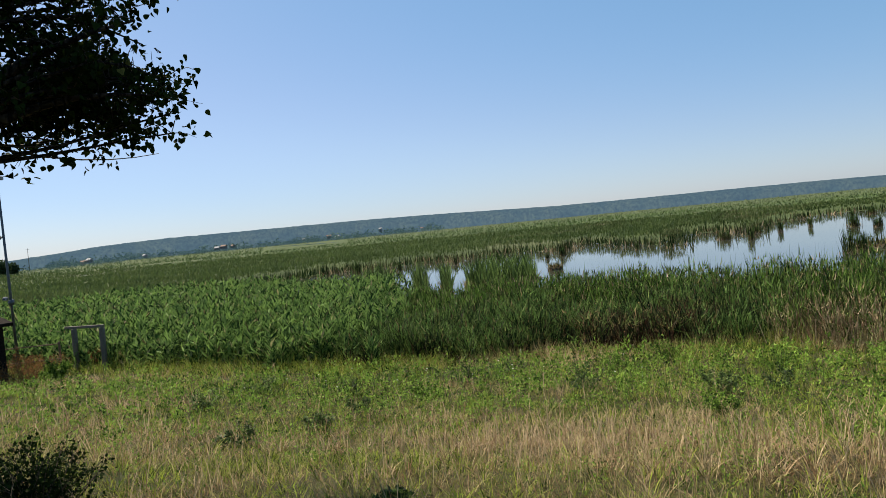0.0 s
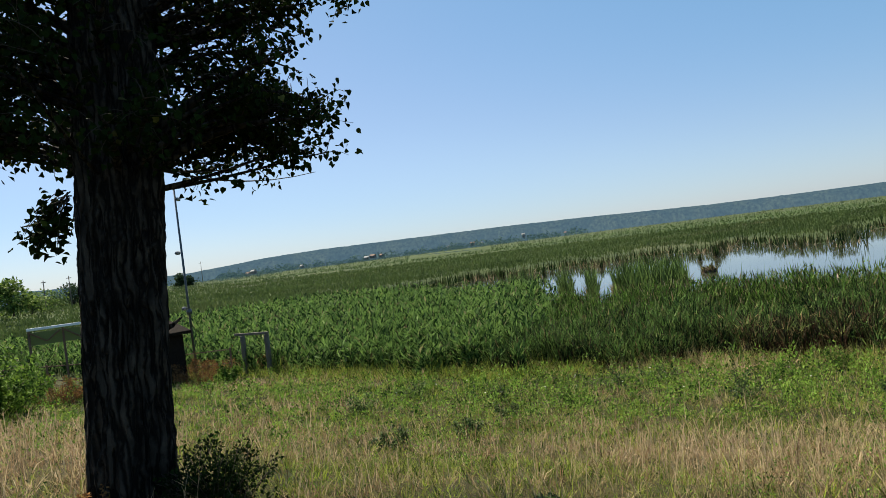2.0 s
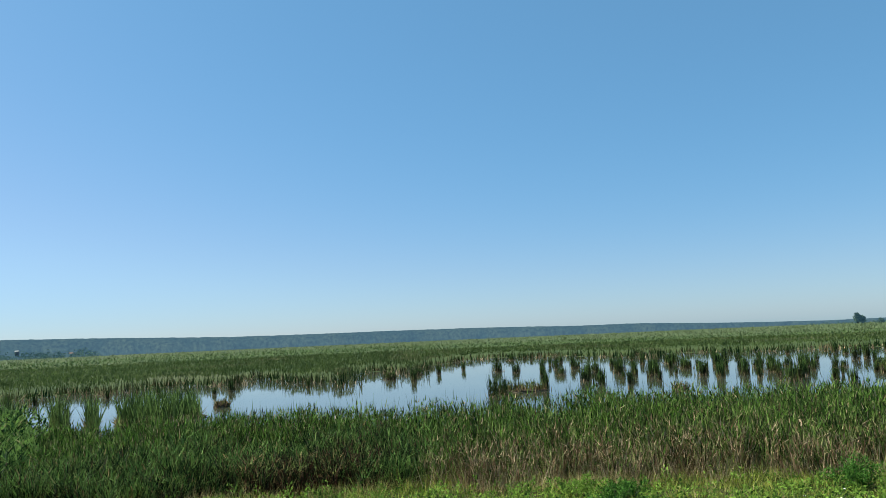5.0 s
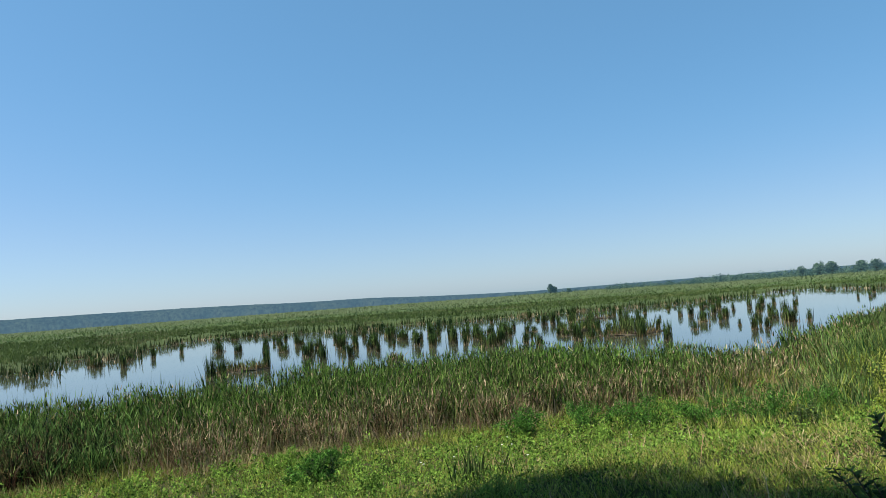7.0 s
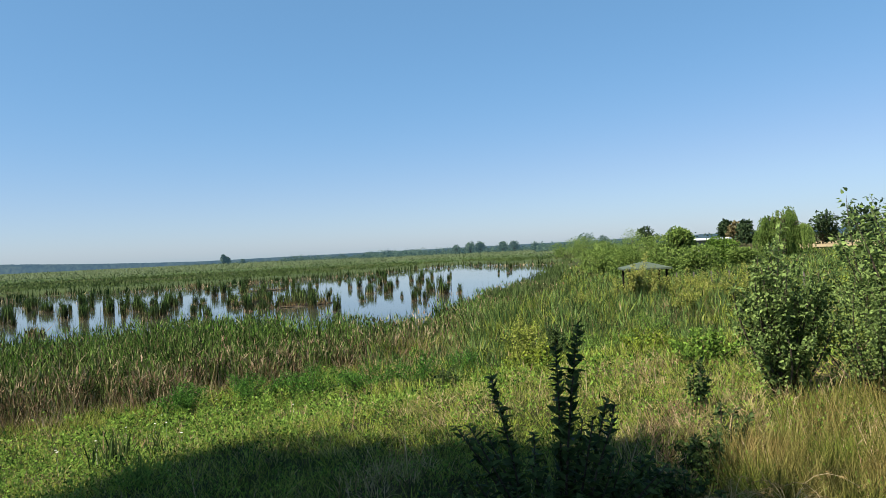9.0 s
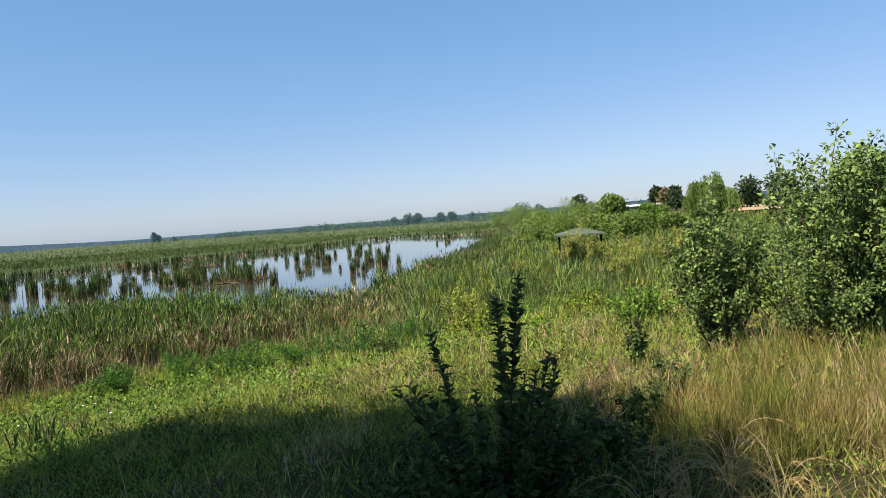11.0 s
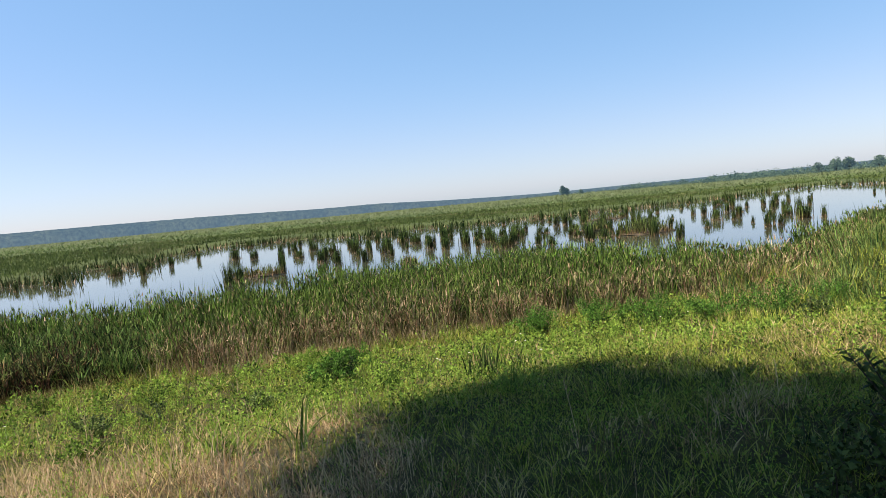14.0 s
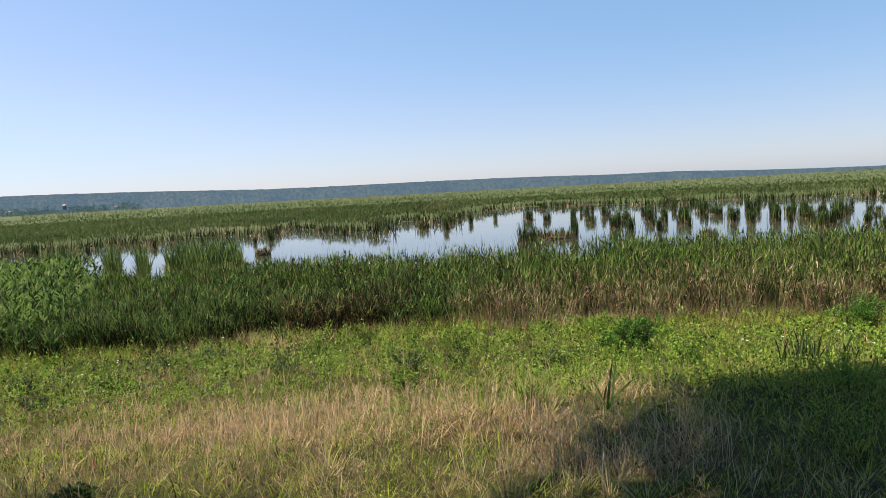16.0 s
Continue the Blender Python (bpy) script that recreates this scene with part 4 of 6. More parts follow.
# ---------------------------------------------------------------- gate, fence, shelter and pole
def gate():
    a, b = spot(-13.55, 25.8), spot(-12.4, 25.5)
    top = thing("wooden_gate", "weathered grey wooden gate frame of two posts", "gate", a)
    d = b - a
    for q in (Vector((0, 0, 0)), d):
        part("post", beam_mesh("post", q - Vector((0, 0, 0.3)), q + Vector((0.02, 0, 1.55)), 0.17, 0.15, GREYWOOD), top)
    part("lintel", beam_mesh("lintel", Vector((-0.35, 0.1, 1.60)), d + Vector((0.12, -0.03, 1.60)), 0.08, 0.09, GREYWOOD), top)


gate()


def fence():
    top = thing("rail_fence", "thin rusty rail fence in weeds", "fence", spot(-13.9, 25.4))
    o = Vector(top.location)
    posts = [(-13.9, 25.4), (-15.6, 24.2), (-17.4, 23.2), (-19.3, 22.2), (-21.2, 21.2), (-23.0, 20.3)]
    heads = [spot(x, y) - o for x, y in posts]
    for q in heads:
        part("post", beam_mesh("post", q - Vector((0, 0, 0.2)), q + Vector((0, 0, 1.15)), 0.06, 0.06, RUST), top)
    for p, q in zip(heads, heads[1:]):
        for h in (0.55, 1.08):
            part("rail", beam_mesh("rail", p + Vector((0, 0, h)), q + Vector((0, 0, h)), 0.035, 0.035, RUST), top)


fence()


def shelter():
    a, b = np.array((-18.7, 20.8)), np.array((-16.3, 22.9))
    top = thing("panel_shelter", "long pale panel roof on braced rusty frame", "shelter", spot(*a))
    o = Vector(top.location)
    d = b - a
    d /= np.linalg.norm(d)
    nrm = np.array((-d[1], d[0]))
    A, B = Vector((*a, 3.24)) - o, Vector((*b, 3.22)) - o
    back = Vector((*(nrm * 1.1), -0.75))
    drop = Vector((*(nrm * 0.12), -0.45))
    part("edge_beam", beam_mesh("edge_beam", A, B, 0.08, 0.09, SHEET), top, "pale grey edge beam")
    bm = bmesh.new()
    lift = Vector((0, 0, -0.10))
    quad = [A + lift, B + lift, B + lift + drop, A + lift + drop]
    off = Vector((*(nrm * 0.03), 0))
    vs = [bm.verts.new(q) for q in quad] + [bm.verts.new(q + off) for q in quad]
    for ids in ((0, 1, 2, 3), (7, 6, 5, 4), (0, 4, 5, 1), (1, 5, 6, 2), (2, 6, 7, 3), (3, 7, 4, 0)):
        bm.faces.new([vs[i] for i in ids])
    me = bpy.data.meshes.new("panel")
    bm.to_mesh(me)
    bm.free()
    me.materials.append(PANEL)
    part("panel", me, top, "greenish grey sheet under the beam")
    for t in (0.02, 0.34, 0.66, 0.98):
        p = A.lerp(B, t)
        part("post", beam_mesh("post", p - Vector((0, 0, 0.05)), Vector((p.x, p.y, -0.4)), 0.06, 0.06, RUST), top)
        q = A.lerp(B, min(1, t + 0.16)) + drop
        if t < 0.9:
            part("brace", beam_mesh("brace", p - Vector((nrm[0] * 0.05, nrm[1] * 0.05, 0.1)), q - Vector((nrm[0] * 0.05, nrm[1] * 0.05, 0)), 0.05, 0.05, RUST), top)
            part("brace", beam_mesh("brace", A.lerp(B, min(1, t + 0.30)) - Vector((nrm[0] * 0.05, nrm[1] * 0.05, 0.1)), q - Vector((nrm[0] * 0.05, nrm[1] * 0.05, 0)), 0.05, 0.05, RUST), top)


shelter()


def hut():
    top = thing("wooden_hut", "small dark board hut with a sloping roof", "hut", spot(-15.55, 23.75))
    top.rotation_euler = (0, 0, radians(-32))
    for k in range(7):
        part("board", box_mesh("board", (0.15, 0.03, 1.7), DARKWOOD, 0.006, (-0.48 + k * 0.16, -0.5, 0.8)), top)
    part("wall", box_mesh("wall", (1.1, 0.9, 1.9), DARKWOOD, 0.01, (0, 0, 0.92)), top)
    part("roof", beam_mesh("roof", (-0.75, 0, 2.30), (0.85, 0, 1.92), 1.3, 0.12, DARKWOOD), top, "dark overhanging board roof")


hut()


def mast():
    top = thing("camera_pole", "tall slim steel pole with small cameras on it", "pole", spot(-15.6, 25.7))
    z0 = top.location.z
    part("pole", tube_mesh("pole", [(np.array([(0, 0, -0.3), (0, 0, 3.6), (0, 0, 7.95 - z0)]), [0.05, 0.045, 0.035])], STEEL, 12), top)
    part("cap", box_mesh("cap", (0.12, 0.12, 0.10), STEEL, 0.02, (0, 0, 7.98 - z0)), top)
    for h, dx in ((7.45, 0.16), (5.35, -0.15), (3.15, -0.16)):
        box = part("camera_box", box_mesh("camera_box", (0.12, 0.20, 0.14), GREYROOF, 0.03, (dx, -0.05, h - z0)), top, "small grey camera housing")
        part("lens", tube_mesh("lens", [(np.array([(dx, -0.15, h - z0), (dx, -0.19, h - z0)]), [0.04, 0.045])], GLASS, 10), box, "dark round lens")
        part("bracket", beam_mesh("bracket", (0, 0, h - z0), (dx, 0, h - z0), 0.04, 0.05, STEEL), top)
    part("collar", tube_mesh("collar", [(np.array([(0, 0, 2.9 - z0), (0, 0, 3.1 - z0)]), [0.10, 0.10])], STEEL, 12), top)


mast()


# ---------------------------------------------------------------- beyond the meadow
def pavilion():
    top = thing("garden_pavilion", "small open pavilion with green hipped roof", "pavilion", spot(48.0, 1.0))
    top.rotation_euler = (0, 0, radians(12))
    z0 = top.location.z
    w, e, apex = 1.45, 2.62 - z0, 3.02 - z0
    for sx in (-1, 1):
        for sy in (-1, 1):
            part("post", beam_mesh("post", (sx * 1.15, sy * 1.15, -0.2), (sx * 1.15, sy * 1.15, e), 0.12, 0.12, DARKWOOD), top)
    bm = bmesh.new()
    c = [bm.verts.new((sx * w, sy * w, e)) for sx, sy in ((-1, -1), (1, -1), (1, 1), (-1, 1))]
    lo = [bm.verts.new((sx * w, sy * w, e - 0.1)) for sx, sy in ((-1, -1), (1, -1), (1, 1), (-1, 1))]
    t = bm.verts.new((0, 0, apex))
    for k in range(4):
        bm.faces.new((c[k], c[(k + 1) % 4], t))
        bm.faces.new((lo[k], lo[(k + 1) % 4], c[(k + 1) % 4], c[k]))
    bm.faces.new(lo[::-1])
    me = bpy.data.meshes.new("roof")
    bm.to_mesh(me)
    bm.free()
    me.materials.append(GREENROOF)
    part("roof", me, top, "grey-green felt roof")
    for sy in (-1, 1):
        part("rail", beam_mesh("rail", (-1.15, sy * 1.15, 0.9), (1.15, sy * 1.15, 0.9), 0.06, 0.06, DARKWOOD), top)


pavilion()


def broad_tree(name, label, x, y, base_z, height, width, count, leaf, mat=FARTREE, tone=(0, 1), dry=0.0, seed=1, trunk=0.25, group="", lumps=14):
    """Trunk, limbs and a lumpy crown of many small leaves."""
    r = np.random.default_rng(seed)
    top = thing(name, label, "tree", (x, y, base_z), group)
    th = height * trunk
    part("trunk", tube_mesh("trunk", [(np.array([(0, 0, -0.3), (0.02 * height, 0, th), (0, 0, height * 0.7)]), [0.035 * height, 0.026 * height, 0.008 * height])], TWIG, 7), top)
    b, runs = Bits(), []
    per = count // lumps
    for k in range(lumps):
        a, t = r.uniform(0, 2 * math.pi), r.uniform(0, 1)
        zc = th + (height - th) * (0.12 + 0.74 * t)
        rad = width / 2 * math.sin(math.pi * (0.18 + 0.72 * t)) * r.uniform(0.35, 0.75)
        c = np.array([rad * math.cos(a), rad * math.sin(a), zc])
        runs.append((curve_to((0, 0, th * 0.9), c, 0.02 * height, 5, r), np.linspace(0.014 * height, 0.004 * height, 5)))
        d = r.normal(size=(per, 3))
        d /= np.linalg.norm(d, axis=1)[:, None]
        size = width * r.uniform(0.17, 0.27)
        pos = c + d * (size * r.uniform(0.5, 1.05, per))[:, None] * (1, 1, 0.8)
        L = leaf * r.uniform(0.6, 1.3, per)
        leaves(b, pos, d + r.normal(size=(per, 3)) * 0.5, L, L * 0.7, np.clip(r.uniform(*tone, per), 0, 1), dry, False, r)
    for run in runs:
        part("limb", tube_mesh("limb", [run], TWIG, 5), top)
    part("crown", b.mesh("crown", mat), top)
    return top


def willow(x, y, z, height, width, seed):
    r = np.random.default_rng(seed)
    top = thing("weeping_willow", "weeping willow with long hanging green branches", "tree", (x, y, z))
    part("trunk", tube_mesh("trunk", [(np.array([(0, 0, -0.3), (0.1, 0, height * 0.35), (0, 0, height * 0.75)]), [0.28, 0.22, 0.08])], TWIG, 8), top)
    b, runs = Bits(), []
    boughs = [(r.uniform(0, 2 * math.pi), math.sqrt(r.uniform(0.03, 1)), r.uniform(0.8, 1.04)) for _ in range(34)]
    for a, q, lift in boughs:
        rad, zt = width / 2 * 0.86 * q, height * (1.0 - 0.34 * q * q) * lift
        runs.append((curve_to((0, 0, height * 0.42), (rad * math.cos(a), rad * math.sin(a), zt - 0.25), 0.8, 6, r), np.linspace(0.10, 0.02, 6)))
        tone = r.uniform(0, 0.55)
        for _ in range(19):
            g, e = r.uniform(0, 2 * math.pi), r.uniform(0.05, 0.75)
            n = 40
            t = np.linspace(0, 1, n)
            zb = max(height * r.uniform(0.04, 0.5), 0.3)
            out = 1 + 0.16 * np.sqrt(t)
            pos = np.stack([(rad * math.cos(a) + e * math.cos(g)) * out, (rad * math.sin(a) + e * math.sin(g)) * out, zt - 0.35 * e + (zb - zt) * t], 1) + r.normal(size=(n, 3)) * 0.05
            L = r.uniform(0.20, 0.36, n)
            leaves(b, pos, r.normal(size=(n, 3)) * 0.3 + (0, 0, -1), L, L * 0.30, np.clip(r.uniform(0, 0.4, n) + 0.8 * tone, 0, 1), 0.0, False, r)
    for run in runs:
        part("limb", tube_mesh("limb", [run], TWIG, 5), top)
    part("crown", b.mesh("crown", WILLOW), top, "hanging curtains of narrow leaves")


def polar(az, d):
    """A place by its bearing in degrees to the left of +y, and its distance."""
    return -math.sin(radians(az)) * d, math.cos(radians(az)) * d


willow(*polar(-98.3, 100.0), 1.35, 6.4, 6.4, 71)
x, y = polar(-91.1, 84.0)
broad_tree("field_tree", "rounded green tree in a hedge", x, y, 1.4, 4.2, 4.2, 4200, 0.26, WILLOW, (0.1, 1), 0.0, 72, 0.15)
x, y = polar(-93.9, 78.0)
broad_tree("field_tree", "low wide green tree before a pale roof", x, y, 1.3, 2.9, 4.4, 3400, 0.24, WEED, (0.1, 0.7), 0.0, 73, 0.1)
for k, (az, d, z, h, w) in enumerate(((-84.0, 140, 1.0, 4.6, 8.0), (-86.0, 120, 1.0, 3.9, 7.0), (-87.6, 150, 1.2, 5.0, 8.0), (-89.2, 110, 1.1, 3.7, 6.0), (-82.6, 165, 1.0, 4.2, 8.0),
                                      (-92.6, 66, 1.2, 2.5, 4.0), (-90.1, 70, 1.1, 2.2, 4.2), (-87.3, 76, 1.0, 2.3, 5.0), (-85.4, 88, 1.0, 2.5, 6.0), (-95.5, 72, 1.3, 2.0, 3.4), (-109, 40, 1.5, 4.5, 5.0), (-112, 42, 1.5, 5, 6), (-117, 44, 1.5, 5, 6.5))):
    x, y = polar(az, d)
    broad_tree("hedge_tree", "bushy bright green willow scrub", x, y, z, h, w, 4000, 0.20, WILLOW, (0.2, 1), 0.0, 80 + k, 0.08, "scrub along the shore")
for k, (az, d, z, h, w, dry) in enumerate(((-94.2, 260, 2.0, 8.4, 5.4, 0), (-95.6, 240, 2.0, 7.6, 7.4, 0), (-94.9, 246, 2.0, 7.0, 4.6, 0.75), (-88.6, 300, 2.0, 7.6, 9, 0), (-100.6, 190, 2.0, 6.6, 8, 0), (-103, 180, 2, 7, 9, 0), (-108, 190, 2, 8, 9, 0),
                                           (-83.9, 420, 1.5, 8.0, 13, 0), (-85.2, 440, 1.5, 6.4, 10, 0), (-74.8, 640, 1.5, 9.0, 11, 0), (-75.6, 640, 1.5, 9.8, 9, 0), (-77.4, 620, 1.5, 8.0, 9, 0), (-78.3, 620, 1.5, 8.0, 9, 0), (-73.7, 660, 1.5, 7.0, 9, 0),
                                           (-79.9, 600, 1.5, 7.0, 6, 0), (-55.6, 900, 0.5, 12.0, 7, 0), (-55.9, 905, 0.5, 9.0, 6, 0), (-57.0, 900, 0.5, 5.0, 6, 0), (42.5, 140, 2.3, 5.6, 8.2, 0), (41.4, 146, 2.2, 3.4, 6.5, 0), (45.9, 120, 2.0, 2.4, 4.0, 0), (44.6, 128, 2.0, 2.2, 3.4, 0),
                                           (40.2, 175, 2.0, 3.6, 7.0, 0), (38.8, 180, 2.0, 4.0, 8.0, 0), (37.3, 190, 1.6, 3.6, 8, 0), (35.9, 210, 1.4, 3.4, 8, 0), (31.6, 320, 0.5, 7.0, 7, 0), (30.9, 330, 0.5, 6.2, 4, 0))):
    x, y = polar(az, d)
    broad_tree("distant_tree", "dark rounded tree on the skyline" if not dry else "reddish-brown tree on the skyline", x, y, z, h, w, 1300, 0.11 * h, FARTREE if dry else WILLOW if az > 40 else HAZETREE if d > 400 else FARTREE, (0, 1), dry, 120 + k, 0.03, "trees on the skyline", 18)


def tree_line(name, label, spans, seed, mat=FARTREE):
    """Hedges and woods too far off to tell tree from tree."""
    r = np.random.default_rng(seed)
    b = Bits()
    for az0, az1, d, h, n, dz in spans:
        for _ in range(n):
            az = r.uniform(min(az0, az1), max(az0, az1))
            dd = d * r.uniform(0.95, 1.06)
            x, y = polar(az, dd)
            hh = h * (0.3 + 0.75 * r.uniform() ** 1.7)
            m = 30
            v = r.normal(size=(m, 3))
            v /= np.linalg.norm(v, axis=1)[:, None]
            v[:, 2] = np.abs(v[:, 2])
            pos = np.array([x, y, dz]) + v * (hh * 0.85, hh * 0.85, hh) * r.uniform(0.4, 1, m)[:, None]
            leaves(b, pos, v + r.normal(size=(m, 3)) * 0.4, 0.17 * hh * r.uniform(0.6, 1.2, m), 0.22 * hh, np.clip(r.uniform() ** 1.6 * 0.9 + r.uniform(-0.25, 0.25, m), 0, 1), 0.0, False, r)
    tagged(new(name, b.mesh(name, mat)), label, "woods", kind="stuff")


tree_line("far_woods", "dark hedges and small woods along the plain", ((-90, -112, 330, 6, 70, 1.5), (46, 30, 420, 5, 70, 1.5)), 201)
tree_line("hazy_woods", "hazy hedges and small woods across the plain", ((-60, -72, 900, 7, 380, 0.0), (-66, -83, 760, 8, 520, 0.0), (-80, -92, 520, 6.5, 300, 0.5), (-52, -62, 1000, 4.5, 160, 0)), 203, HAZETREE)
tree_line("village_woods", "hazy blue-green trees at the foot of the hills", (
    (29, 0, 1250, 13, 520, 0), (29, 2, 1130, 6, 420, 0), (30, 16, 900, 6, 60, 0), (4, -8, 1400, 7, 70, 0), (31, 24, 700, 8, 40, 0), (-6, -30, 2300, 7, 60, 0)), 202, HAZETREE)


def house(x, y, z, w, d, h, yaw, roof, label):
    top = thing("village_house", label, "house", pose(x, y, z, 0, 0, yaw), "houses of the far village")
    part("wall", box_mesh("wall", (w, d, h), PALEWALL, 0.0, (0, 0, h / 2)), top)
    bm = bmesh.new()
    o = 0.4
    a = [bm.verts.new(p) for p in ((-w / 2 - o, -d / 2 - o, h), (w / 2 + o, -d / 2 - o, h), (w / 2 + o, d / 2 + o, h), (-w / 2 - o, d / 2 + o, h), (-w / 2 - o, 0, h + d * 0.35), (w / 2 + o, 0, h + d * 0.35))]
    for ids in ((0, 1, 5, 4), (2, 3, 4, 5), (1, 2, 5), (3, 0, 4), (3, 2, 1, 0)):
        bm.faces.new([a[i] for i in ids])
    me = bpy.data.meshes.new("roof")
    bm.to_mesh(me)
    bm.free()
    me.materials.append(roof)
    part("roof", me, top)
    for sx in (-0.28, 0.0, 0.28):
        pane = part("window", box_mesh("window", (w * 0.12, 0.1, h * 0.35), GLASS, 0.0, (sx * w, -d / 2 - 0.02, h * 0.55)), top)
        part("sill", box_mesh("sill", (w * 0.15, 0.3, 0.12), PALEWALL, 0.0, (sx * w, -d / 2 - 0.12, h * 0.55 - h * 0.175 - 0.06)), pane)


for k, (az, d, z, w, dd, h, roof) in enumerate(((4.8, 1380, 1, 9, 9, 15, 0), (8.9, 1250, 3, 12, 9, 6, 1), (8.2, 1260, 2, 9, 8, 5, 0), (16.9, 1200, 3, 15, 9, 6, 1), (17.4, 1190, 2, 12, 9, 5, 2), (16.2, 1210, 3, 9, 9, 5, 1),
                                                (26.2, 1000, 2, 11, 9, 5, 0), (26.6, 990, 1, 8, 8, 4, 1), (22.5, 1100, 2, 8, 8, 4, 2), (10.8, 1240, 3, 9, 9, 4, 2), (1.5, 1400, 2, 10, 8, 5, 1))):
    x, y = polar(az, d)
    house(x, y, z, 0.6 * w, 0.7 * dd, 0.75 * h, -az + 20 * math.sin(k * 2.1), (GREYROOF, TILE, GREYROOF)[roof], ("pale plastered house among trees", "pale house with a red tile roof", "long pale house with a grey roof")[roof])


def long_house():
    x, y = polar(-92.7, 150.0)
    top = thing("farm_shed", "long low shed with a pale sheet roof", "shed", pose(x, y, 1.6, 0, 0, 82))
    part("wall", box_mesh("wall", (9, 6, 2.2), PALEWALL, 0.0, (0, 0, 1.1)), top)
    part("roof", beam_mesh("roof", (-5, 0, 2.45), (5, 0, 2.45), 7.2, 0.4, SHEET), top, "pale blue-grey sheet roof")
    part("door", box_mesh("door", (2.2, 0.1, 1.8), GREYWOOD, 0.0, (-2, 3.05, 0.9)), top)
    for sx in (1.0, 3.2):
        part("window", box_mesh("window", (1.2, 0.1, 0.9), GLASS, 0.0, (sx, 3.05, 1.3)), top)


long_house()


def far_mast(az, d, z, h, label):
    x, y = polar(az, d)
    top = thing("utility_pole", label, "pole", (x, y, z), "poles beyond the marsh")
    part("pole", tube_mesh("pole", [(np.array([(0, 0, -0.5), (0, 0, h)]), [0.012 * h + 0.05, 0.006 * h + 0.04])], GREYWOOD, 6), top)
    part("crossarm", beam_mesh("crossarm", (-0.09 * h, 0, h * 0.93), (0.09 * h, 0, h * 0.93), 0.15, 0.15, GREYWOOD), top)


for az, d, z, h in ((29.95, 900, 0, 25, ), (40.5, 160, 2.0, 5.8), (38.9, 170, 2.0, 6.4)):
    far_mast(az, d, z, h, "slim pole standing beyond the reeds")
for k in range(9):
    x, y = polar(-89.8 - 1.25 * k, 58 - 2.0 * k)
    top = thing("fence_post", "pale concrete fence post in tall grass", "post", spot(x, y), "posts of a field fence")
    part("post", beam_mesh("post", (0, 0, -0.2), (0, 0, 1.35), 0.09, 0.09, GREYWOOD), top)


def field_strip():
    v, f = [], []
    for k in range(17):
        az = -96.5 - 15.5 * k / 16
        for d in (150, 235):
            x, y = polar(az, d)
            v.append((x, y, float(ground(x, y)) + 0.25))
    for k in range(16):
        f += [(2 * k, 2 * k + 1, 2 * k + 3), (2 * k, 2 * k + 3, 2 * k + 2)]
    return tri_mesh("stubble_field", v, f, None, BARLEY)


def far_pool():
    """A strip of open water far out in the reeds."""
    v, f = [], []
    for k in range(13):
        az = 8.3 + 5.0 * k / 12
        mid, half = 590 + 17 * k, 45 * math.sin(math.pi * (0.5 + k) / 13) + 8 * math.sin(k * 2.3)
        for d in (mid - half, mid + half):
            x, y = polar(az, d)
            v.append((x, y, 0.14))
    for k in range(12):
        f += [(2 * k, 2 * k + 1, 2 * k + 3), (2 * k, 2 * k + 3, 2 * k + 2)]
    return tri_mesh("far_pool", v, f, None, bpy.data.materials["pond_water"])


tagged(new("far_pool", far_pool()), "strip of bright open water far out in the reeds", "water", kind="structure")
tagged(new("stubble_field", field_strip()), "golden stubble field behind the trees", "field", kind="structure")


# ---------------------------------------------------------------- cattails standing in the water
def cattail_clump(seed, n, height, spread):
    r = np.random.default_rng(seed)
    top = thing("cattail_clump", "clump of green cattails standing in open water", "cattails", (0, 0, -50), "cattail clumps in the pond")
    g = Bits()
    p = np.stack([r.normal(size=n) * spread, r.normal(size=n) * spread * 0.7, np.full(n, -0.1)], 1)
    blades(g, p, height * r.uniform(0.6, 1.12, n), 0.042, r.uniform(0, 0.11, n), r.uniform(0, 0.14, n), r.uniform(0, 1, n) ** 2.2 * 0.75, 0.6, 0.05, 3, None, r)
    part("leaves", g.mesh("leaves", RUSH), top)
    d = Bits()
    m = n // 3
    p = np.stack([r.normal(size=m) * spread * 1.15, r.normal(size=m) * spread * 0.9, np.full(m, -0.08)], 1)
    blades(d, p, 0.42 * r.uniform(0.4, 1.2, m), 0.05, r.uniform(0, 0.5, m), r.uniform(0, 0.4, m), r.uniform(0, 1, m), 1.0, 0.9, 2, None, r)
    part("dead_leaves", d.mesh("dead_leaves", REED), top, "tan withered leaves round the foot")
    return top


masters = [cattail_clump(300 + k, n, h, s) for k, (n, h, s) in enumerate(((76, 1.45, 0.16), (110, 1.6, 0.22), (50, 1.3, 0.12), (150, 1.4, 0.38), (90, 1.8, 0.19)))]
KNOWN = ((25.9, 45.8, 4), (27.2, 46.6, 0), (31.9, 48.2, 4), (39.3, 53.1, 1), (37.2, 48.0, 1), (39.2, 46.8, 0), (45.6, 51.7, 0), (49.3, 49.0, 1), (48.3, 46.1, 0), (49.7, 43.2, 2), (47.3, 38.3, 3), (52.8, 41.4, 1),
         (49.6, 72.3, 4), (44.4, 86.4, 0), (38.1, 80.9, 0), (29.8, 76.0, 3), (82.2, 25.6, 4), (83.4, 27.6, 0), (68.7, 19.3, 2), (54.7, 28.2, 1), (43.7, 58.4, 1), (47.7, 58.6, 4), (47.6, 56.1, 0), (48.6, 54.4, 1), (50.4, 47.9, 4), (52.0, 46.7, 1), (49.2, 39.0, 4))
r = np.random.default_rng(41)
stands = [(x, y, k, 1.0) for x, y, k in KNOWN]
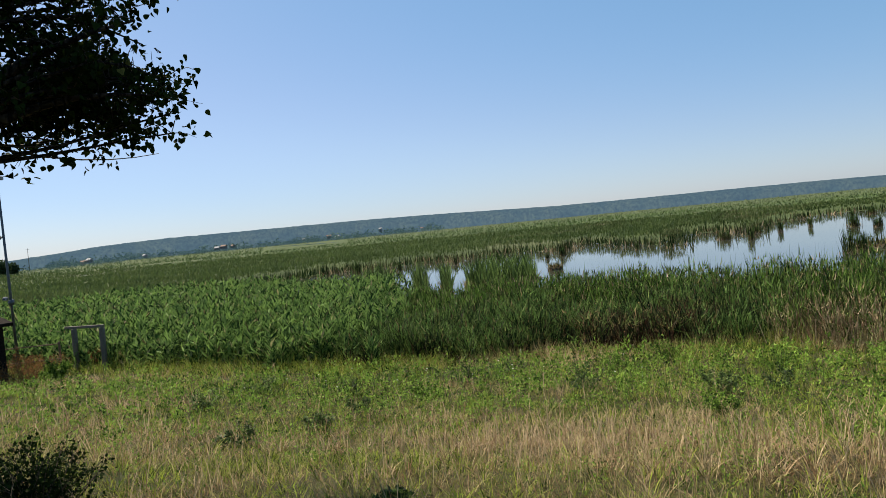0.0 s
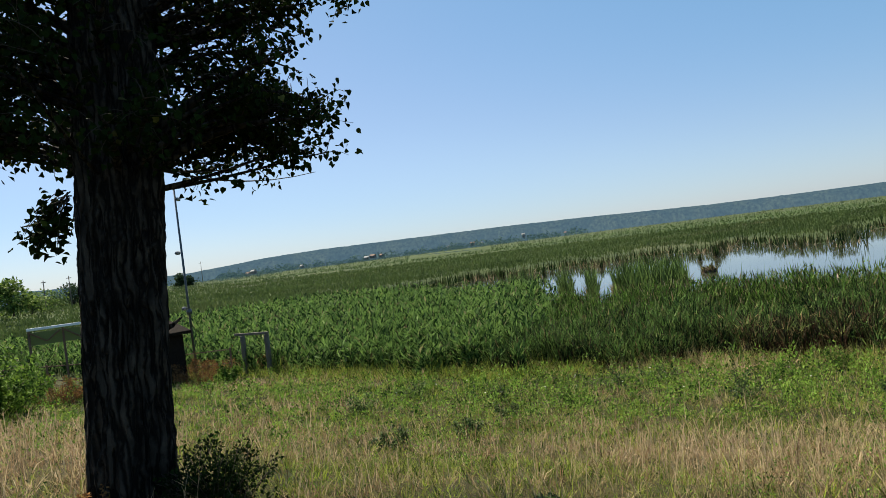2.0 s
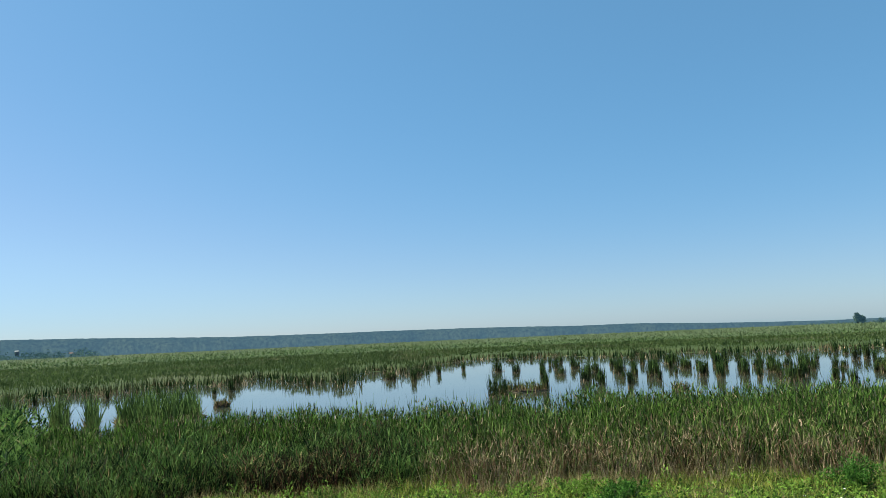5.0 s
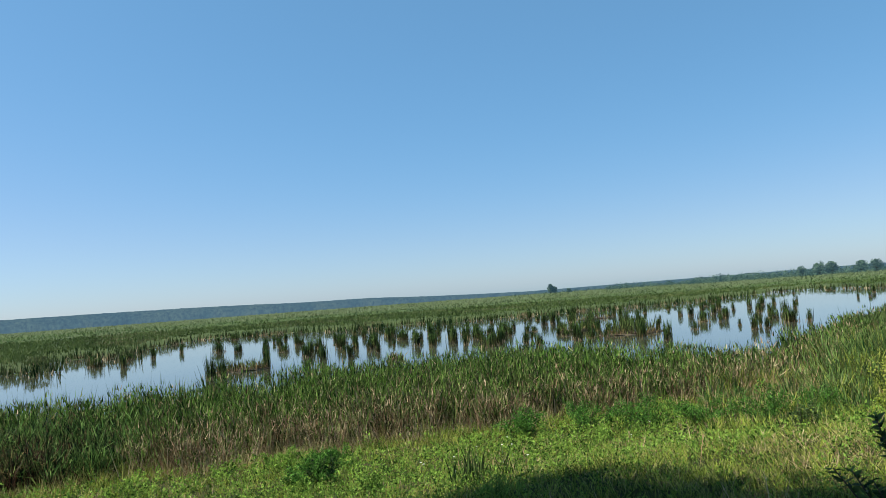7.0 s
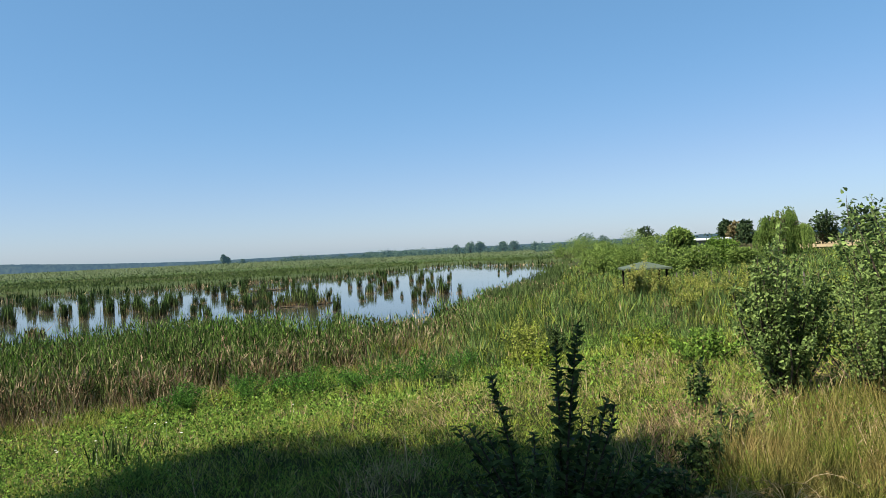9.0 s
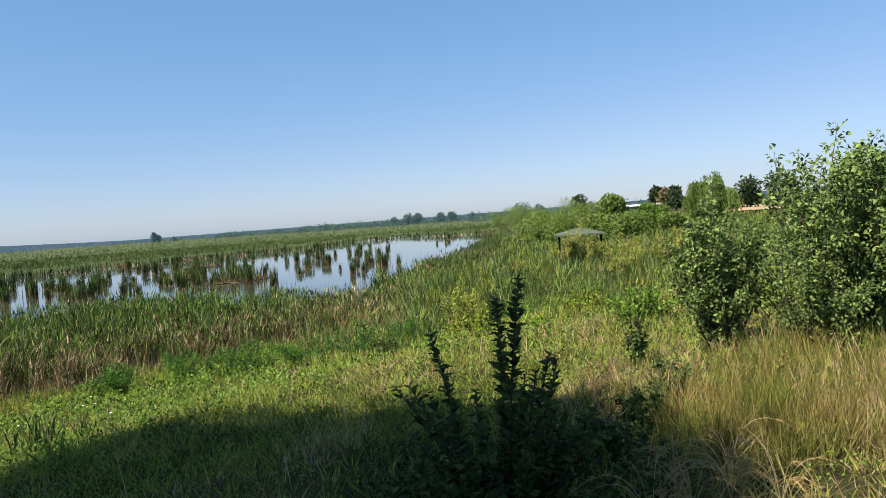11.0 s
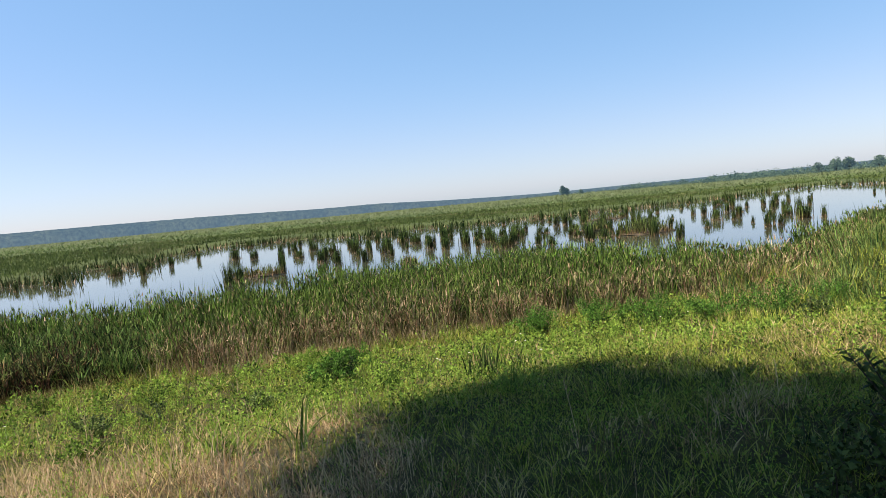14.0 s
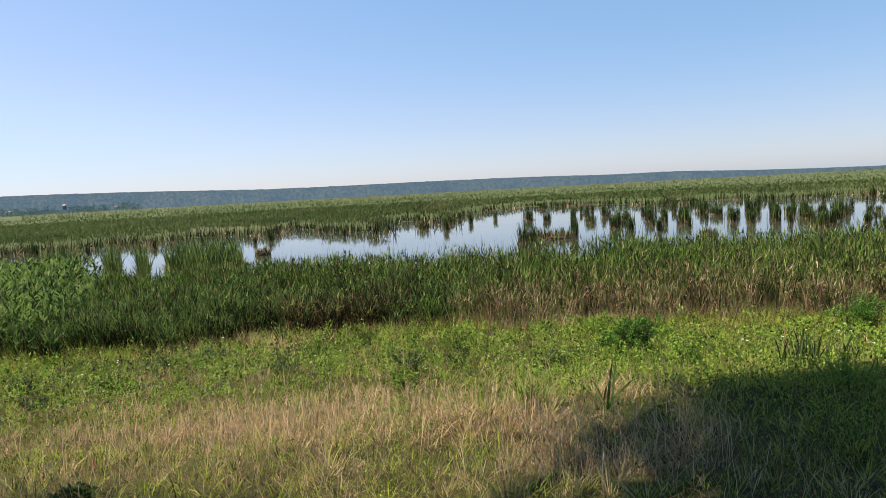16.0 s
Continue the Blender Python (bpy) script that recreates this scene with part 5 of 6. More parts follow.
for x0, x1, y0, y1, n in ((42, 66, 44, 78, 34), (50, 80, 34, 70, 44), (48, 76, 20, 40, 34), (66, 110, 28, 72, 46), (86, 180, 24, 80, 40), (56, 72, 76, 118, 10), (20, 44, 66, 98, 7), (-10, 20, 66, 80, 8)):
    for _ in range(n):
        x, y = r.uniform(x0, x1), r.uniform(y0, y1)
        if in_pond(np.array(x), np.array(y)) and all(math.hypot(x - a, y - b) > 1.3 for a, b, *_ in stands):
            stands.append((x, y, int(r.integers(0, 5)), r.uniform(0.5, 1.1)))
used = set()
for x, y, k, size in stands:
    m = pose(x, y, 0, 0, 0, r.uniform(0, 360)) @ Matrix.Scale(size, 4)
    if k not in used:
        used.add(k)
        masters[k].matrix_basis = m
    else:
        c = copy_thing(masters[k], pose(x, y, 0, 0, 0, r.uniform(0, 360)))
        c.scale = (size, size, size)


def reed_island(label, x, y, length, width, yaw, n, height, dead, seed, mat=RUSH):
    """A low raft of dead leaves with reeds growing out of it."""
    r = np.random.default_rng(seed)
    top = thing("reed_island", label, "reeds", pose(x, y, 0, 0, 0, yaw), "reed rafts in the pond")
    a = r.uniform(0, 2 * np.pi, n)
    q = np.sqrt(r.uniform(0, 1, n))
    p = np.stack([q * np.cos(a) * length / 2, q * np.sin(a) * width / 2, np.full(n, 0.0)], 1)
    bm = bmesh.new()
    bmesh.ops.create_icosphere(bm, subdivisions=3, radius=1.0)
    for v in bm.verts:
        v.co = Vector((v.co.x * length * 0.52, v.co.y * width * 0.52, max(-0.1, v.co.z * (0.36 if length < 1.3 else 0.22)))) * (1 + 0.22 * noise.noise(v.co * 2.3) + 0.14 * noise.noise(v.co * 7.0))
    me = bpy.data.meshes.new("raft")
    bm.to_mesh(me)
    bm.free()
    me.materials.append(MUD)
    part("raft", me, top, "matted brown dead reeds")
    g = Bits()
    tall = height * r.uniform(0.4, 1.1, n) * (1 + 0.25 * wave(p[:, 0], p[:, 1], 0.7, seed))
    blades(g, p, tall, 0.05, r.uniform(0, 0.2, n), r.uniform(0, 0.3, n), np.where(r.uniform(0, 1, n) < 0.55, 0.1, r.uniform(0.4, 0.9, n)), dead, dead * 0.3, 3, None, r)
    m = n // 2
    a = r.uniform(0, 2 * np.pi, m)
    p = np.stack([np.cos(a) * length * 0.5, np.sin(a) * width * 0.5, np.full(m, -0.02)], 1) * r.uniform(0.7, 1.05, m)[:, None]
    blades(g, p, r.uniform(0.25, 0.8, m), 0.05, r.uniform(0.1, 0.8, m), r.uniform(0, 0.5, m), r.uniform(0, 1, m), 1.0, 0.9, 2, None, r)
    part("reeds", g.mesh("reeds", mat), top)


reed_island("long brown raft of broken reeds in the pond", 29.8, 48.4, 3.6, 1.8, -30, 260, 1.0, 0.75, 401)
reed_island("pale mound of heaped dead reeds in open water", 8.65, 56.3, 1.15, 1.0, 10, 170, 0.62, 1.0, 402)
reed_island("green reed stand cutting the narrow channel", -5.0, 50.5, 3.0, 7.0, 5, 620, 2.0, 0.3, 404, CANE)
reed_island("green reed stand cutting the narrow channel", -1.72, 48.5, 1.0, 7.0, 3, 330, 2.0, 0.3, 403, CANE)
reed_island("green reed stand cutting the narrow channel", 0.0, 47.0, 0.7, 7.0, 1, 260, 2.0, 0.3, 405, CANE)
reed_island("dark reed stand before the open water", 3.8, 49.0, 4.9, 8.0, -5, 1300, 2.1, 0.2, 406, CANE)
reed_island("broken brown reeds standing in the pond", 58.0, 31.0, 5.5, 2.4, -40, 380, 1.7, 0.5, 407)
reed_island("broken brown reeds standing in the pond", 64.0, 40.0, 4.2, 1.6, -40, 200, 1.5, 0.45, 408)
reed_island("low stump of withered cattails in open water", 37.5, 39.5, 1.4, 0.9, 0, 60, 0.75, 0.8, 409)
reed_island("broken brown reeds standing in the pond", 86.0, 52.0, 5.0, 1.8, -35, 200, 1.5, 0.45, 410)


# ---------------------------------------------------------------- reeds of the marsh
def contrast(m, x, y, size):
    """Tones that lie apart: dark blades and bright ones, in patches."""
    u = rng.uniform(0, 1, m)
    return np.clip(np.where(u < 0.46, 0.4 * u, 0.42 + u * 0.7) + 0.26 * wave(x, y, size) + 0.34 * wave(x, y, 0.35 * size, 3), 0, 1)


def strokes(bits, x, y, z, per, spread, height, width, lean, bend, patch, old, withered, segs=2, r=rng):
    """Upright stands: every blade has its own tone, bright or darkened like one in shade, and some are dead."""
    n = len(x)
    spread, height, width, patch, old, withered = (np.repeat(np.broadcast_to(q, (n,)), per) for q in (spread, height, width, patch, old, withered))
    m = n * per
    a, q, u = r.uniform(0, 2 * np.pi, m), np.sqrt(r.uniform(0, 1, m)), r.uniform(0, 1, m)
    base = np.stack([np.repeat(x, per) + q * np.cos(a) * spread, np.repeat(y, per) + q * np.sin(a) * spread, np.repeat(z, per)], 1)
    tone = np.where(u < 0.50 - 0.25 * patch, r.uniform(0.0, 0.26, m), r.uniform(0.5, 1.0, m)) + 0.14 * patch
    dead = r.uniform(0, 1, m) < withered
    blades(bits, base, height * np.where(r.uniform(0, 1, m) < 0.06, 1.22, r.uniform(0.55, 1.06, m)) * np.where(dead, 0.8, 1.0), width * r.uniform(0.6, 1.35, m), lean * r.uniform(0, 1.3, m) * (0.3 + q),
           bend * np.where(u > 0.9, 2.6, r.uniform(0, 1.2, m)), np.clip(tone, 0, 1), np.clip(old + r.uniform(-0.3, 0.3, m) + 0.6 * dead, 0, 1), np.where(dead, 0.92, r.uniform(0, 0.12, m)), segs, a, r)


def reed_belt():
    x, y, d = scatter(100000, 13.0, 62.0, -66, 100)
    s = inland(x, y)
    edge = 0.9 * wave(x, y, 1.5) + 0.5 * wave(x, y, 0.5, 2)
    keep = (s < 0.3 + edge) & ~in_pond(x, y) & (d > 12)
    keep &= rng.uniform(0, 1, len(x)) < 0.80 + 0.45 * wave(x, y, 0.8, 4)
    x, y, d, s = x[keep], y[keep], d[keep], s[keep]
    z = ground(x, y) - 0.03
    tall = np.interp(s, [-5.0, -2.8, -1.2, 0.2, 1.2], [1.0, 0.93, 0.80, 0.58, 0.42]) * (1 + 0.14 * wave(x, y, 1.4, 6) + 0.10 * wave(x, y, 0.5, 1)) * rng.uniform(0.85, 1.1, len(x))
    tall = tall * (1 - 0.45 * blob(x, y, 16.0, 23.2, 1.5, 2.4)) * (1 - 0.3 * blob(x, y, 5.2, 24.5, 1.2, 3.0)) * (1 - 0.28 * blob(x, y, -0.9, 33.0, 2.4, 8.0))
    rush = blob(x, y, 3.6, 22.0, 6.6, 4.2) > 0.5
    thin = rng.uniform(0, 1, len(x)) < 0.85
    cane = (x < -1.9 + 0.8 * wave(x, y, 1.0)) & ~rush
    tail = ~rush & ~cane
    wide = np.clip(d / 20, 0.8, 3.0)
    foot = s > -0.4 + 0.7 * wave(x, y, 0.9, 5)
    patch = np.clip(0.6 * wave(x, y, 1.3, 2) + 0.6 * wave(x, y, 0.5, 5), -1, 1)
    b, k = Bits(), rush
    bare = blob(x[k], y[k], 5.6, 20.9, 2.2, 1.5)
    high = 1.62 * tall[k] * (1 + 0.16 * patch[k])
    strokes(b, x[k], y[k], z[k], 5, 0.12 * wide[k], high, 0.027 * wide[k], 0.32, 0.30, 1.3 * patch[k] - 0.65 - 0.7 * bare, 0.05 + 0.5 * foot[k] + 0.5 * bare, 0.07 + 0.35 * bare + 0.08 * wave(x[k], y[k], 0.7, 4))
    # higher blades get brighter tones, lower ones the dark of the stand's shade
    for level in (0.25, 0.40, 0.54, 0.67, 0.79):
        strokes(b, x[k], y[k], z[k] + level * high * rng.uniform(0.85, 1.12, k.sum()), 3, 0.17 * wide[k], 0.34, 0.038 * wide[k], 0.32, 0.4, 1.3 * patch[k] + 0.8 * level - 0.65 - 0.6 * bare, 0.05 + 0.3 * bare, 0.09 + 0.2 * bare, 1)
    q = rng.integers(0, len(x), 11000)
    q = q[(s[q] > -1.4) & rush[q]]
    fx, fy = x[q] + rng.uniform(-0.5, 0.5, len(q)), y[q] - rng.uniform(-0.4, 0.5, len(q))
    tufts(b, fx, fy, ground(fx, fy) - 0.02, 7, 0.14, rng.uniform(0.25, 0.8, len(q)), 0.028, 0.6, 0.4, rng.uniform(0, 1, len(q)), 0.95, np.where(rng.uniform(0, 1, len(q)) < 0.3, 0.1, 0.9), 1)
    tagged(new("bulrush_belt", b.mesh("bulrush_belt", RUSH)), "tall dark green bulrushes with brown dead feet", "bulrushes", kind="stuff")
    b, k = Bits(), tail
    top = 1.98 * tall[k] * np.interp(x[k], [4, 9, 16, 40], [0.80, 0.88, 1.0, 0.85])
    old = np.clip(0.05 + 0.45 * foot[k] + 0.5 * blob(x[k], y[k], 14.0, 17.0, 6.0, 2.2) + 0.25 * wave(x[k], y[k], 1.1, 8), 0, 1)
    front = np.interp(s[k], [-3.2, -0.8, 0.4], [0.0, 0.5, 1.0])
    strokes(b, x[k], y[k], z[k], 4, 0.13 * wide[k], top, 0.026 * wide[k], 0.15, 0.12, 1.2 * patch[k] - 0.45, old, 0.05 + 0.20 * old + 0.26 * front)
    # tone brightens with height here too, painting light on the cattail tops
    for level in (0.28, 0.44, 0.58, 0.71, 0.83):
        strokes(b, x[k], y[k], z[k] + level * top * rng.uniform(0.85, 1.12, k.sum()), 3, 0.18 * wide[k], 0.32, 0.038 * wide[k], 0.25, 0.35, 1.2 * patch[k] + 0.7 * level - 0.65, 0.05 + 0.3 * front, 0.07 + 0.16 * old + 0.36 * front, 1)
    q = rng.integers(0, len(x), 20000)
    q = q[(s[q] > -2.0 + 0.8 * wave(x[q], y[q], 1.3, 7)) & tail[q]]
    q = np.concatenate([q] * 2)
    fx, fy = x[q] + rng.uniform(-0.5, 0.5, len(q)), y[q] - rng.uniform(-0.3, 0.7, len(q))
    tufts(b, fx, fy, ground(fx, fy) - 0.02, 6, 0.12, rng.uniform(0.4, 1.15, len(q)), 0.026 * wide[q], 0.3, 0.3, np.where(rng.uniform(0, 1, len(q)) < 0.5, 0.15, 0.95), 0.95, np.where(rng.uniform(0, 1, len(q)) < 0.35, 0.1, 0.85), 1)
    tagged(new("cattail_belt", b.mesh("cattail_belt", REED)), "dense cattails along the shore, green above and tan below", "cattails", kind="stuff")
    b, k = Bits(), cane & thin
    m = k.sum()
    blades(b, np.stack([x[k], y[k], z[k]], 1), 1.62 * tall[k], 0.016 * wide[k], 0.06, 0.05, 0.5 * contrast(m, x[k], y[k], 1.0), 0.3, 0.1, 2)
    for level in (0.25, 0.42, 0.57, 0.70, 0.82, 0.92):
        for _ in range(2):
            lift = np.clip(level + rng.uniform(-0.08, 0.08, m), 0, 1) * 1.58 * tall[k]
            a = rng.uniform(0, 2 * np.pi, m)
            way = np.stack([np.cos(a), np.sin(a), rng.uniform(0.3, 2.2, m)], 1)
            L = rng.uniform(0.20, 0.44, m)
            u = rng.uniform(0, 1, m)
            # low leaves are coloured dark more often, like shade inside the thicket
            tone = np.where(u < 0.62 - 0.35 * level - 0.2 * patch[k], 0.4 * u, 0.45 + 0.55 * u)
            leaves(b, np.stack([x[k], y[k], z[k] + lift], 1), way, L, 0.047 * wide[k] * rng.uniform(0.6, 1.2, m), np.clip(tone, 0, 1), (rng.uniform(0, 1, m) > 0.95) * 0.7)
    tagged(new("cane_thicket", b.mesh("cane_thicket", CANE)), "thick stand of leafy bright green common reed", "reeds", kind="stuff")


reed_belt()


def far_marsh():
    """Beds of reed beyond the water: a ragged face with tan feet along the shore, darkened like its shaded side, and a
    carpet of tops behind it.
    """
    b = Bits()
    x, y, d = scatter(430000, 45.0, 210.0, -66, 125)
    s = inland(x, y)
    keep = (s < 0.5) & ~in_pond(x, y) & (rng.uniform(0, 1, len(x)) < 0.62 + 0.4 * wave(x, y, 4.0, 3) + 0.3 * wave(x, y, 1.5, 2))
    x, y, d = x[keep], y[keep], d[keep]
    m = len(x)
    ux, uy = x / d, y / d
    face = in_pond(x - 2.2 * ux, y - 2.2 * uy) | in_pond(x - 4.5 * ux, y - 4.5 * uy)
    lump = wave(x, y, 1.6, 2)
    patch = 0.5 * wave(x, y, 11.0, 5) + 0.45 * wave(x, y, 3.6, 6) + 0.35 * lump
    u = rng.uniform(0, 1, m)
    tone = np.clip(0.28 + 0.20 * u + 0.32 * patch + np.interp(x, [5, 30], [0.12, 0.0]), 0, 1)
    # shade on the reed face, put into its blades as darker tones
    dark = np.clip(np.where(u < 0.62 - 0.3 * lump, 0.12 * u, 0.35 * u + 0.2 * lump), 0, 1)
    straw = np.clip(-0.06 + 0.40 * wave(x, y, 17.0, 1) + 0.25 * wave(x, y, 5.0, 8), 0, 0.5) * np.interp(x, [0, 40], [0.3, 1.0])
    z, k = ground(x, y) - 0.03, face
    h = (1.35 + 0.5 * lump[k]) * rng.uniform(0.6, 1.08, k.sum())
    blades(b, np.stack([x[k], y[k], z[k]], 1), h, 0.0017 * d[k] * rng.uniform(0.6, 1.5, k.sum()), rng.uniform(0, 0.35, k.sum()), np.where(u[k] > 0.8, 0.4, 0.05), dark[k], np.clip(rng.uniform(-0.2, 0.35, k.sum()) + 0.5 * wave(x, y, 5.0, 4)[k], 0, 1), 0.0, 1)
    k = rng.uniform(0, 1, m) < np.where(face, 0.35, 1.0)
    n = k.sum()
    way = rng.normal(size=(n, 3)) * (0.4, 0.4, 0.3) + (0, 0, 1.2)
    top = 1.02 + 0.16 * wave(x, y, 7.0)[k] + 0.20 * lump[k] + rng.uniform(-0.25, 0.12, n)
    leaves(b, np.stack([x[k], y[k], z[k] + top], 1), way, rng.uniform(0.30, 0.60, n), 0.0013 * d[k] * rng.uniform(0.6, 1.4, n), tone[k], straw[k])
    x, y, d, face = x[face], y[face], d[face], lump[face]
    k = rng.integers(0, len(x), 3 * len(x))
    k = k[rng.uniform(0, 1, len(k)) < 0.02 - 0.55 * face[k] + 0.42 * wave(x[k], y[k], 5.0, 4)]
    fx, fy = x[k] + rng.uniform(-1.2, 1.2, len(k)) - 0.8 * x[k] / d[k], y[k] + rng.uniform(-1.2, 1.2, len(k)) - 0.8 * y[k] / d[k]
    m = len(k)
    blades(b, np.stack([fx, fy, np.maximum(ground(fx, fy), 0.0) - 0.03], 1), rng.uniform(0.2, 0.95, m), 0.0018 * d[k] * rng.uniform(0.6, 1.4, m), rng.uniform(0, 0.8, m), 0.2,
           np.where(rng.uniform(0, 1, m) < 0.5, 0.1, 0.75), 1.0, np.where(rng.uniform(0, 1, m) < 0.25, 0.1, 0.85), 1)
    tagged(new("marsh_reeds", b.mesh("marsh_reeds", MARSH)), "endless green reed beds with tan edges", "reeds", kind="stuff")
    b = Bits()
    x, y, d = scatter(62000, 190.0, 1150.0, -66, 100, 1.05)
    az = np.degrees(np.arctan2(-x, y))
    keep = (inland(x, y) < 0.5) & ~((az > 7.5) & (az < 14) & (d > 430) & (d < 900))
    x, y, d, az = x[keep], y[keep], d[keep], az[keep]
    m = len(x)
    # share of the dry, haze-greyed colour, growing with distance
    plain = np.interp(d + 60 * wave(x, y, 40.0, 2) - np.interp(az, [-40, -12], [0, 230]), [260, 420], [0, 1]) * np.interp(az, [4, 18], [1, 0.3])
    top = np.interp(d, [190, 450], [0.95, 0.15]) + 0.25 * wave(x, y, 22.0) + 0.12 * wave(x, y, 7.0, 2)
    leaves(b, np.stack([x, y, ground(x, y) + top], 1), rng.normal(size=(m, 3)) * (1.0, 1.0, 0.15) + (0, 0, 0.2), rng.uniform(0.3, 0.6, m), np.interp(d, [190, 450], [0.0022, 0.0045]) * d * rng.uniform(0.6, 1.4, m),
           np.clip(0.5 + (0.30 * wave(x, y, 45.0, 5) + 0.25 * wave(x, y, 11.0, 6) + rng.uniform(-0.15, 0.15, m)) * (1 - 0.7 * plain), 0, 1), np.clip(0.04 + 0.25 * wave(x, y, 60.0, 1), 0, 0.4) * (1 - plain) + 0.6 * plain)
    tagged(new("plain_reeds", b.mesh("plain_reeds", FARREED)), "green and tan reed plain far beyond the pond, paled for haze", "reeds", kind="stuff")


far_marsh()


def right_meadow():
    """Tall grass and reeds between the bank and the shrubs."""
    b = Bits()
    x, y, d = scatter(17000, 12.0, 130.0, 68, 128)
    s = inland(x, y)
    keep = (s > -0.5) & (x > 12)
    x, y, d, s = x[keep], y[keep], d[keep], s[keep]
    m = len(x)
    dry = np.clip(-0.03 + 0.36 * wave(x, y, 3.0, 1) + 0.25 * wave(x, y, 1.0, 2) + 0.75 * blob(x, y, 21.5, 7.6, 5.5, 1.6) + 0.35 * blob(x, y, 36.0, -0.5, 4.0, 1.2), 0, 1)
    h = np.interp(s, [0, 4, 9, 16], [1.3, 0.9, 0.65, 0.5]) * np.interp(x, [14, 28, 39], [0.62, 0.9, 2.0]) * (1 + 0.35 * wave(x, y, 2.0, 7)) * rng.uniform(0.6, 1.1, m)
    h = np.minimum(h, np.interp(x, [30, 60, 80], [1.7, 1.15, 0.85]) * rng.uniform(0.75, 1.05, m))
    z = ground(x, y) - 0.03
    reed = (wave(x, y, 2.4, 9) + rng.uniform(-0.6, 0.6, m) + np.interp(x, [14, 26], [-0.9, 0.2])) > 0
    patch = np.clip(-0.22 + 0.8 * wave(x, y, 2.2, 3) + 0.6 * wave(x, y, 0.8, 6), -1, 1.2)
    for k, per, segs in ((~reed & (d < 26), 9, 2), (~reed & (d >= 26), 12, 1)):
        strokes(b, x[k], y[k], z[k], per, 0.012 * d[k] * rng.uniform(0.6, 1.2, k.sum()), h[k], 0.0015 * d[k], 0.32, 0.3, patch[k], dry[k] * 0.8, 0.06 + 0.7 * dry[k], segs)
        strokes(b, x[k], y[k], z[k] + 0.55 * h[k], 4, 0.012 * d[k], 0.5 * h[k], 0.0018 * d[k], 0.5, 0.4, patch[k] + 0.2, dry[k] * 0.5, 0.05 + 0.6 * dry[k], 1)
    tagged(new("tall_meadow", b.mesh("tall_meadow", GRASS)), "tall rank grass in sun", "grass", kind="stuff")
    b = Bits()
    for k, segs in ((reed & (d < 26), 2), (reed & (d >= 26), 1)):
        strokes(b, x[k], y[k], z[k], 8, 0.010 * d[k], 1.08 * h[k], 0.0017 * d[k], 0.22, 0.2, patch[k], 0.1 + 0.5 * dry[k], 0.05 + 0.4 * dry[k], segs)
        strokes(b, x[k], y[k], z[k] + 0.6 * h[k], 3, 0.012 * d[k], 0.5 * h[k], 0.0020 * d[k], 0.3, 0.3, patch[k] + 0.2, 0.1, 0.05, 1)
    tagged(new("meadow_reeds", b.mesh("meadow_reeds", CANE)), "young blue-green cattails growing through the meadow", "reeds", kind="stuff")


right_meadow()


